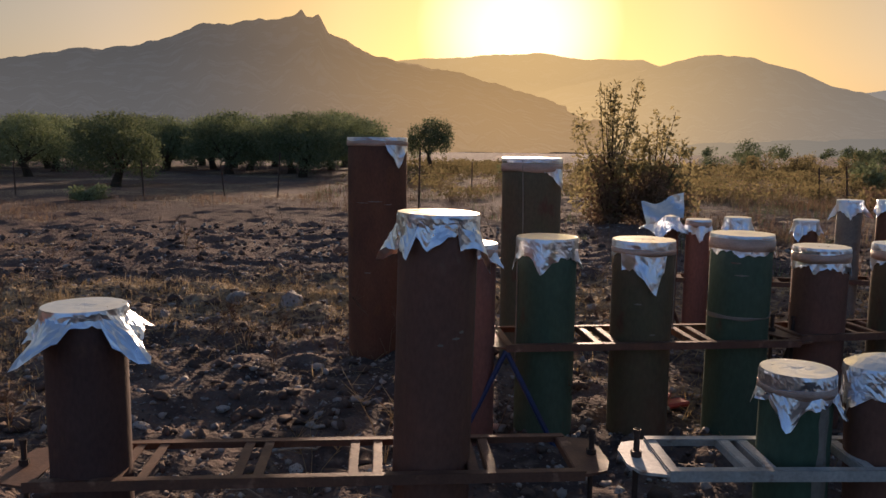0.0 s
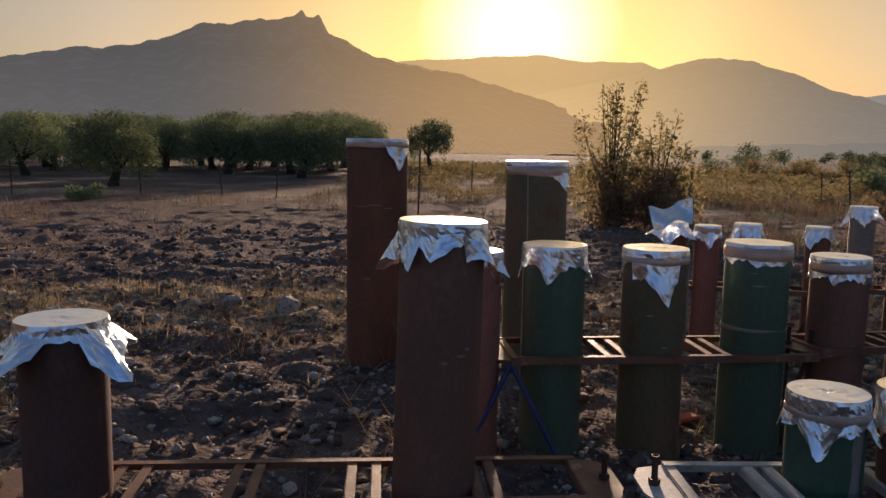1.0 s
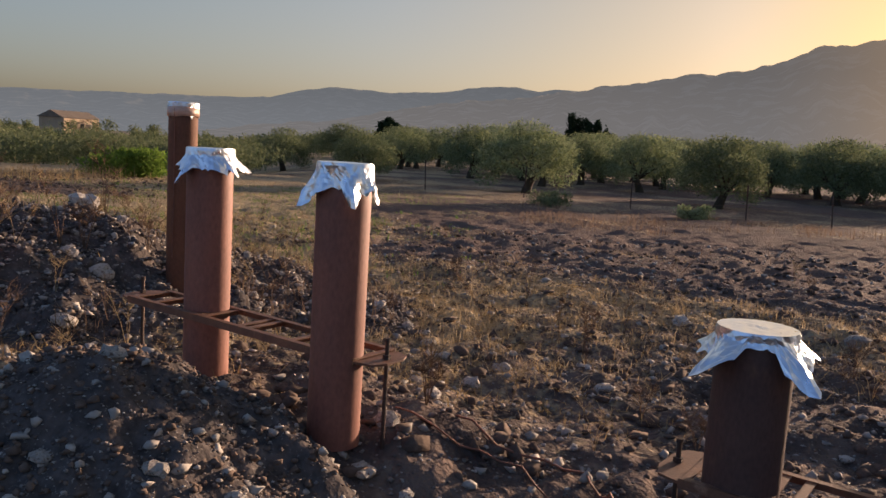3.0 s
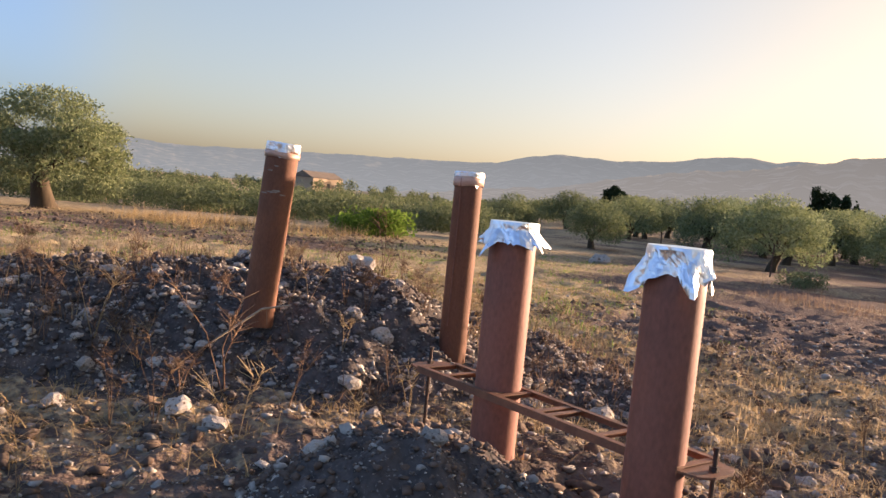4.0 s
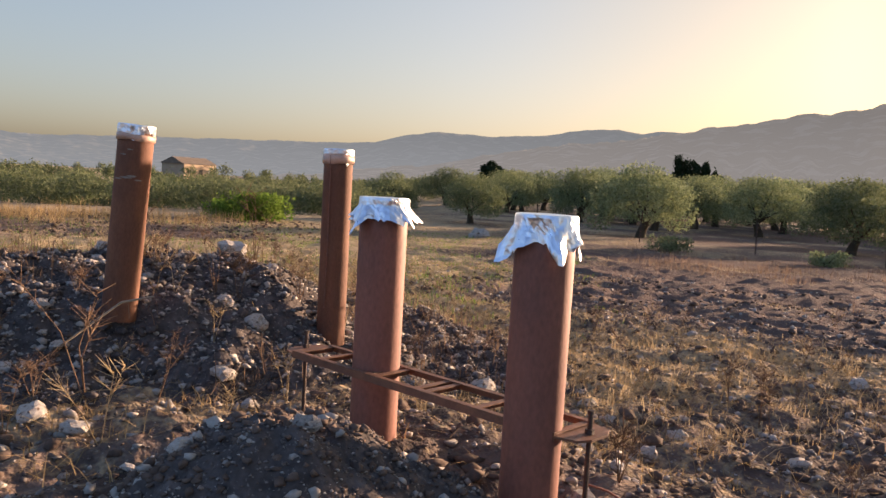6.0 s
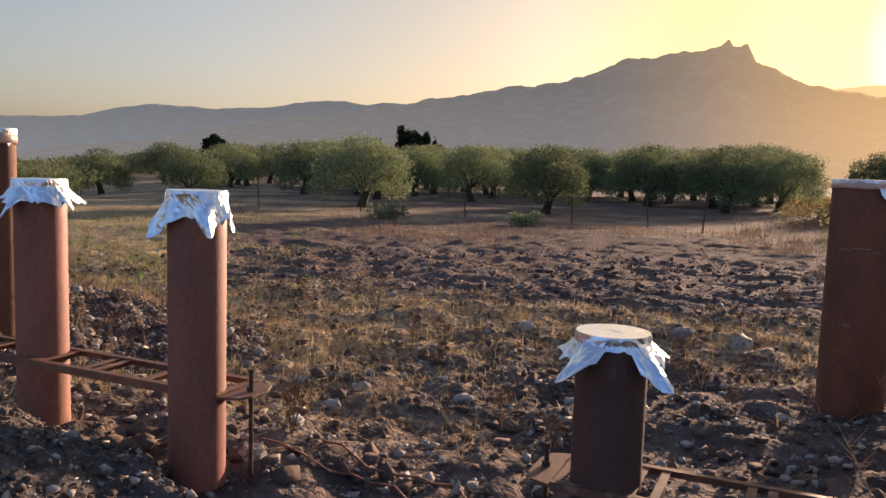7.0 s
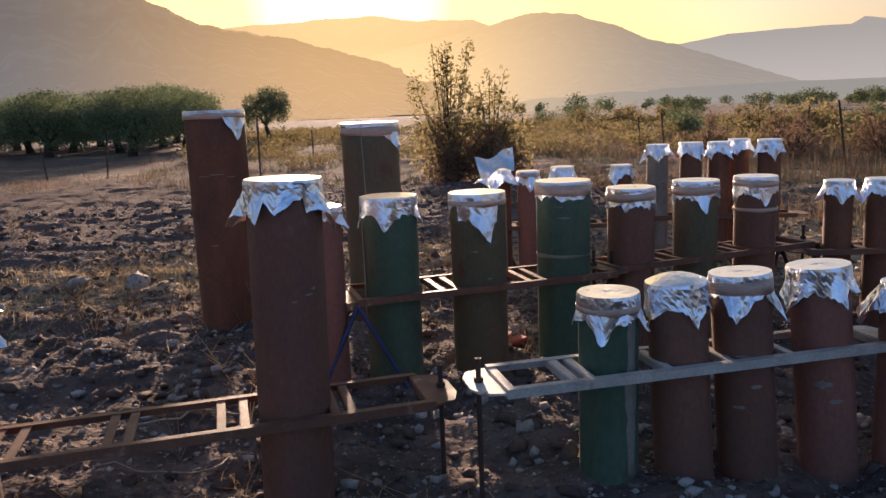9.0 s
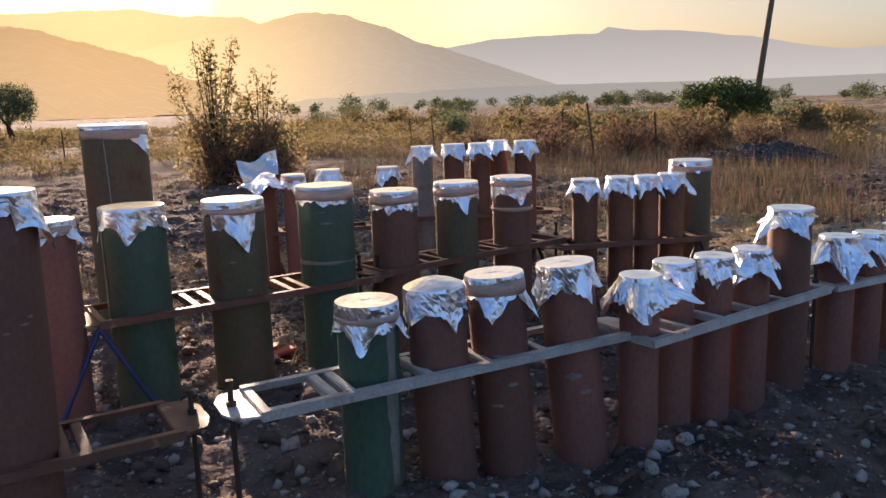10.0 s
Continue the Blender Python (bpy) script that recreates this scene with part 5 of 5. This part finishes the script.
NAMED = [(-2.72, 2.42, 0.15), (-2.79, 4.33, 0.16), (-3.08, 3.1, 0.13), (-3.6, 3.5, 0.12), (-3.8, 4.65, 0.12), (-3.5, 6.7, 0.2), (-2.2, 7.3, 0.26), (-1.68, 7.25, 0.34), (-1.7, 4.07, 0.1), (-1.44, 4.56, 0.1), (2.4, 2.68, 0.1), (2.02, 2.3, 0.12), (2.07, 2.5, 0.1), (-4.75, 0.9, 0.2), (-4.5, 1.02, 0.17), (-5.05, 0.35, 0.14), (-6.7, 2.75, 0.3), (-2.95, 1.3, 0.12), (-3.3, 1.75, 0.11), (-2.75, 1.0, 0.1), (-3.2, 1.0, 0.12), (-2.5, 1.25, 0.11), (-18.8, 16.2, 0.75), (-4.6, 3.6, 0.24), (-2.55, 2.15, 0.14), (-5.35, 2.3, 0.2), (-4.9, 1.9, 0.18), (-3.45, 1.2, 0.1), (-4.2, 4.2, 0.16), (-1.05, 5.3, 0.12), (-2.3, 5.4, 0.13)]
for k, (x, y, s) in enumerate(NAMED):
    stone(x, y, s * 0.85, k)
rs = random.Random(12)
for k in range(150):
    a, d = radians(rs.uniform(-95, 55)), 1.6 + 8.5 * rs.random() ** 0.8
    x, y = d * math.sin(a), d * math.cos(a)
    stone(x, y, 0.045 + 0.09 * rs.random() ** 2.2, k)

hx, hy, hz = (v.ravel() for v in HEAPS[1])
high = [j for j in range(0, hx.size, 7) if hz[j] > gz(hx[j], hy[j]) + 0.04 and hx[j] > -7.6]
for k in range(110):
    j = rs.choice(high)
    stone(float(hx[j]), float(hy[j]), 0.05 + 0.085 * rs.random() ** 2, k, "pale limestone lying on the dark earth mound")


def scatter_rubble(name, count, mat, label, category, rule, size, seed, bias=3, tiny=False):
    """Small rough lumps, too many to count, as one object."""
    rng = np.random.default_rng(seed)
    bm = bmesh.new()
    if tiny:
        ring = [bm.verts.new(p) for p in ((0.5, 0, 0), (0, 0.5, 0), (-0.5, 0, 0), (0, -0.5, 0))]
        top, foot = bm.verts.new((0.1, 0.05, 0.5)), bm.verts.new((0, 0, -0.4))
        for k in range(4):
            bm.faces.new((ring[k], ring[(k + 1) % 4], top))
            bm.faces.new((ring[(k + 1) % 4], ring[k], foot))
        bm.verts.index_update()
    else:
        bmesh.ops.create_icosphere(bm, subdivisions=1, radius=0.5)
    base = np.array([v.co for v in bm.verts])
    tri = np.array([[v.index for v in f.verts] for f in bm.faces])
    bm.free()
    xs, ys, zs = rule(rng, count)
    n = len(xs)
    s = size[0] + (size[1] - size[0]) * rng.random(n) ** bias
    verts = base[None] * (1 + 0.35 * rng.normal(size=(n, len(base), 1)))
    verts = verts * (s[:, None] * np.stack([np.ones(n), 0.6 + 0.5 * rng.random(n), 0.45 + 0.35 * rng.random(n)], 1))[:, None, :]
    a = rng.random(n) * 6.283
    c, q = np.cos(a)[:, None], np.sin(a)[:, None]
    vx, vy = verts[..., 0] * c - verts[..., 1] * q, verts[..., 0] * q + verts[..., 1] * c
    verts = np.stack([vx + xs[:, None], vy + ys[:, None], verts[..., 2] + (zs + s * 0.12)[:, None]], -1).reshape(-1, 3)
    faces = (tri[None] + (np.arange(n) * len(base))[:, None, None]).reshape(-1, 3)
    tagged(new(name, from_arrays(name, verts, faces, mat)), label, category, kind="stuff")


def in_field(near, far, power=1.0, lo=-100, hi=58):
    def rule(rng, n):
        a = np.radians(rng.uniform(lo, hi, n))
        d = near + (far - near) * rng.random(n) ** power
        x, y = d * np.sin(a), d * np.cos(a)
        return x, y, ground_height(x, y)
    return rule


def on_heaps(which):
    def rule(rng, n):
        X, Y, Z = (np.concatenate([HEAPS[k][i].ravel() for k in which]) for i in range(3))
        k = rng.integers(len(X), size=n)
        ok = Z[k] > ground_height(X[k], Y[k]) + 0.02
        return X[k][ok] + rng.uniform(-0.03, 0.03, ok.sum()), Y[k][ok], Z[k][ok]
    return rule


scatter_rubble("earth_clods", 13000, CLOD, "crumbled dark earth clods over the ploughed field", "clods", in_field(1.3, 15, 0.8), (0.012, 0.11), 3)
scatter_rubble("meadow_clods", 1900, CLOD, "brown clods on the tilled strip of the meadow", "clods", in_field(18.5, 29, 0.9, -100, -60), (0.03, 0.15), 43)
scatter_rubble("gravel", 15000, STONE, "small pale stones strewn over the earth", "gravel", in_field(1.3, 16, 0.85), (0.01, 0.075), 4)
scatter_rubble("heap_clods", 14000, HEAP, "dark clods on the earth heaps", "clods", on_heaps((1, 2)), (0.012, 0.085), 5, 2)
scatter_rubble("small_heap_clods", 6000, CLOD, "fine dark crumbs on the low earth heap", "clods", on_heaps((0,)), (0.008, 0.045), 15, 2)
scatter_rubble("heap_gravel", 21000, STONE, "pale pebbles on the earth heaps", "gravel", on_heaps((1, 2)), (0.008, 0.06), 6, 2.5)
scatter_rubble("heap_crumbs", 64000, CRUMB, "fine grey crumbs and grit on the earth mound", "grit", on_heaps((1,)), (0.01, 0.045), 35, 2, True)
scatter_rubble("small_heap_crumbs", 16000, CRUMB, "fine grey crumbs and grit on the low heap", "grit", on_heaps((0,)), (0.006, 0.022), 36, 2, True)
scatter_rubble("field_grit", 32000, CRUMB, "fine grit and crumbs over the field", "grit", in_field(1.3, 11, 0.75), (0.008, 0.04), 37, 2, True)
scatter_rubble("small_heap_gravel", 1800, STONE, "pale pebbles on the low earth heap", "gravel", on_heaps((0,)), (0.006, 0.06), 16, 2.4)


def blades(name, spots, per, height, width, mat, label, seed, spread=0.06, lean=0.5):
    """Tufts of narrow bent grass blades as one object."""
    rng = np.random.default_rng(seed)
    x, y, z, s = spots
    x, y, z, s = (np.repeat(v, per) for v in (x, y, z, s))
    n = len(x)
    x, y = x + rng.normal(size=n) * spread * s, y + rng.normal(size=n) * spread * s
    a = rng.random(n) * 6.283
    h = height * s * (0.45 + 0.75 * rng.random(n))
    tilt = lean * np.abs(rng.normal(size=n))
    dx, dy = np.cos(a) * tilt, np.sin(a) * tilt
    px, py = -np.sin(a) * width, np.cos(a) * width
    base = np.stack([x, y, z - 0.01], -1)
    side = np.stack([px, py, 0 * px], -1)
    mid = base + np.stack([dx * h * 0.35, dy * h * 0.35, h * 0.6], -1)
    tip = base + np.stack([dx * h * 1.0, dy * h * 1.0, h * (1.0 - 0.25 * np.minimum(tilt, 1))], -1)
    verts = np.stack([base - side, base + side, mid + side * 0.7, mid - side * 0.7, tip + side * 0.15, tip - side * 0.15], 1).reshape(-1, 3)
    i = np.arange(n)[:, None] * 6
    faces = np.concatenate([i + [0, 1, 2, 3], i + [3, 2, 4, 5]], 1).reshape(-1, 4)
    tagged(new(name, from_arrays(name, verts, faces, mat)), label, "dry grass", kind="stuff")


def tuft_spots(count, near, far, lo, hi, power, seed, keep=0.5, grow=(0.6, 1.2)):
    """Spots where dry grass grows, by the straw cover."""
    rng = np.random.default_rng(seed)
    a = np.radians(rng.uniform(lo, hi, count))
    d = near + (far - near) * rng.random(count) ** power
    x, y = d * np.sin(a), d * np.cos(a)
    ok = straw_cover(x, y) > keep * rng.random(count) + 0.12
    x, y = x[ok], y[ok]
    return x, y, ground_height(x, y), rng.uniform(*grow, len(x))


blades("dry_grass", tuft_spots(4500, 1.5, 13, -100, 58, 0.9, 5, 0.9), 10, 0.08, 0.0022, STRAW, "short dry straw-coloured grass over the field", 1, 0.07, 1.0)
blades("matted_straw", tuft_spots(21000, 1.8, 16, -100, 50, 0.8, 15, 0.7), 7, 0.075, 0.0028, STRAW, "flattened straw lying over the earth", 11, 0.12, 3.0)
blades("meadow_grass", tuft_spots(16000, 7.5, 30, -105, -38, 0.9, 6, 0.8, (0.5, 1.2)), 6, 0.085, 0.004, PALEWEED, "pale dry meadow grass on the fallow land", 2, 0.16, 1.3)
blades("green_grass", tuft_spots(2000, 8.5, 26, -105, -42, 0.9, 16, 0.5, (0.6, 1.2)), 9, 0.09, 0.005, GREEN_LEAF, "low green grass between the dry tufts", 12, 0.14, 0.7)
blades("field_grass", tuft_spots(2600, 5.0, 11, -62, 3, 1.0, 17, 0.9, (0.5, 1.2)), 14, 0.09, 0.0025, PALEWEED, "tufts of pale dry grass across the ploughed field", 13, 0.09, 1.6)
blades("tall_dry_grass", tuft_spots(4200, 20, 46, -4, 62, 0.8, 7, 0.6, (0.5, 1.3)), 10, 0.3, 0.005, PALEWEED, "tall dry grass standing in front of the bushes", 3, 0.25, 0.6)
blades("hedge_grass", tuft_spots(170, 24, 28.5, -82, -66.3, 1.0, 8, 0.8, (0.3, 1.5)), 22, 0.45, 0.006, STRAW, "tall golden dry grass at the meadow's far edge", 4, 0.4, 0.7)
blades("fallow_grass", tuft_spots(2200, 13, 24, -40, 6, 1.0, 9, 0.3, (0.6, 1.3)), 8, 0.2, 0.004, WEED, "dull brown dry weeds before the fence", 5, 0.14, 0.5)


blades("brown_weeds", tuft_spots(4200, 9.5, 34, -12, 52, 0.9, 27, 0.6, (0.5, 1.5)), 14, 0.3, 0.005, WEED, "dry brown weed clumps on the fallow ground", 14, 0.16, 0.7)
blades("dull_green_weeds", tuft_spots(3000, 9.5, 34, -12, 52, 0.9, 28, 0.6, (0.5, 1.4)), 13, 0.2, 0.005, OLIVE_LEAF, "dull green weeds on the fallow ground", 18, 0.16, 0.8)


def heap_spots(count, seed, grow):
    """Spots on the long mound."""
    rng = np.random.default_rng(seed)
    X, Y, Z = (v.ravel() for v in HEAPS[1])
    k = rng.integers(len(X), size=count)
    k = k[(Z[k] > ground_height(X[k], Y[k]) + 0.03) & (fractal(X[k] * 0.9, Y[k] * 0.9, 3, seed) > 0.02)]
    return X[k], Y[k], Z[k], rng.uniform(*grow, len(k))


blades("mound_weeds", heap_spots(900, 7, (0.4, 1.3)), 9, 0.2, 0.0028, WEED, "brown dry weeds growing on the earth mound", 24, 0.08, 0.9)
blades("mound_straw", heap_spots(500, 8, (0.4, 1.2)), 8, 0.13, 0.0025, STRAW, "pale straw on the earth mound", 25, 0.1, 1.4)


def weed_mesh(seed, h):
    """A dry branching weed stalk."""
    rs = random.Random(seed)
    verts, faces = [], []

    def limb(pts, radii):
        v, f = tube_path(pts, radii, 4)
        o = len(verts)
        verts.extend(v)
        faces.extend(tuple(i + o for i in q) for q in f)

    for k in range(rs.randint(3, 5)):
        a = rs.uniform(0, 6.28)
        t = h * rs.uniform(0.6, 1.0)
        lean = rs.uniform(0.1, 0.75)
        p0, p1, p2 = (0, 0, -0.02), (lean * 0.4 * t * math.cos(a), lean * 0.4 * t * math.sin(a), t * 0.5), (lean * t * math.cos(a + 0.3), lean * t * math.sin(a + 0.3), t)
        limb([p0, p1, p2], [0.0028, 0.002, 0.001])
        for j in range(12):
            s = rs.uniform(0.3, 1.0)
            c = [u + (w - u) * s for u, w in zip(p1, p2)]
            b = rs.uniform(0, 6.28)
            q = (c[0] + 0.07 * math.cos(b), c[1] + 0.07 * math.sin(b), c[2] + rs.uniform(0.0, 0.09))
            limb([c, q], [0.002, 0.0008])
    return from_arrays("weed", verts, faces, WEED if seed % 2 else PALEWEED)


WEEDS = [weed_mesh(s, h) for s, h in ((1, 0.45), (2, 0.35), (3, 0.55), (4, 0.4), (5, 0.3))]
rs = random.Random(31)
WEED_AT = [(-4.6, 0.75, 1.1), (-4.4, 1.1, 1.2), (-5.0, 1.2, 1.4), (-5.7, 0.6, 1.5), (-5.6, 2.3, 1.3), (-6.2, 2.7, 1.3), (-5.4, 3.0, 1.2), (-3.9, 1.7, 0.9), (-2.95, 3.6, 0.8), (-2.4, 4.1, 0.8), (-3.4, 5.0, 1.0), (-2.9, 5.6, 1.0), (-4.5, 5.2, 1.1), (-2.2, 3.3, 0.7), (-1.9, 6.2, 1.0), (-5.0, 6.4, 1.0)]
for k in range(75):
    j = rs.choice(high)
    WEED_AT.append((float(hx[j]), float(hy[j]), rs.uniform(0.5, 1.0)))
for k in range(120):
    a, d = radians(rs.uniform(-95, 30)), rs.uniform(3.5, 14)
    WEED_AT.append((d * math.sin(a), d * math.cos(a), rs.uniform(0.6, 1.1)))
for k, (x, y, s) in enumerate(WEED_AT):
    ob = new("dry_weed", WEEDS[k % 5])
    ob.matrix_basis = pose(x, y, surface(x, y), 0, 0, k * 61) @ Matrix.Scale(s, 4)
    tagged(ob, "dry branching weed stalk in the field", "weed", "dry weeds")


def twig(pts, r, mat, name, label, category):
    v, f = tube_path(pts, [r] * len(pts), 5)
    tagged(new(name, from_arrays(name, v, f, mat, True)), label, category)


def ground_line(points, lift=0.015):
    out = []
    for (x0, y0), (x1, y1) in zip(points, points[1:]):
        for k in range(6):
            s = k / 6
            x, y = x0 + (x1 - x0) * s + 0.02 * math.sin(9 * s + x0), y0 + (y1 - y0) * s + 0.02 * math.sin(7 * s + y0)
            out.append((x, y, surface(x, y) + lift + 0.012 * math.sin(11 * s)))
    return out


twig(ground_line([(-2.6, 2.75), (-2.0, 2.95), (-1.75, 2.8), (-1.5, 2.7)], 0.03), 0.006, WIRE, "rusty_cable", "reddish cable lying on the earth beside the rack", "cable")
twig(ground_line([(-2.8, 2.55), (-2.2, 2.75), (-1.6, 2.62)], 0.025), 0.005, WIRE, "rusty_cable", "reddish cable lying on the earth beside the rack", "cable")
twig(ground_line([(-0.9, 3.75), (-0.5, 3.85), (-0.25, 4.05)], 0.02), 0.006, STRING, "twig", "bent pale twig on the earth", "twig")
twig(ground_line([(0.2, 2.2), (0.55, 2.35), (0.75, 2.6)], 0.02), 0.005, STRING, "twig", "bent pale twig on the earth", "twig")
twig(ground_line([(-1.0, 3.3), (-0.6, 3.25), (-0.35, 3.4)], 0.02), 0.004, STRING, "twig", "bent pale twig on the earth", "twig")
twig([(-5.25, 0.95, 0.35), (-5.1, 1.15, 0.55), (-4.95, 1.35, 0.75), (-4.9, 1.5, 0.78)], 0.006, STRING, "twig", "bent pale twig leaning on the mound", "twig")

bm = bmesh.new()
add_box(bm, (0, 0, 0.02), (0.22, 0.1, 0.03), Matrix.Rotation(0.5, 4, "Z"), 0.01)
add_box(bm, (0.05, 0.05, 0.045), (0.1, 0.07, 0.025), Matrix.Rotation(1.1, 4, "Z"), 0.008)
me = bpy.data.meshes.new("red_scrap")
bm.to_mesh(me)
bm.free()
me.materials.append(REDP)
ob = new("red_scrap", me)
ob.location = (1.1, 4.75, surface(1.1, 4.75))
tagged(ob, "crushed piece of red plastic on the earth", "plastic scrap")
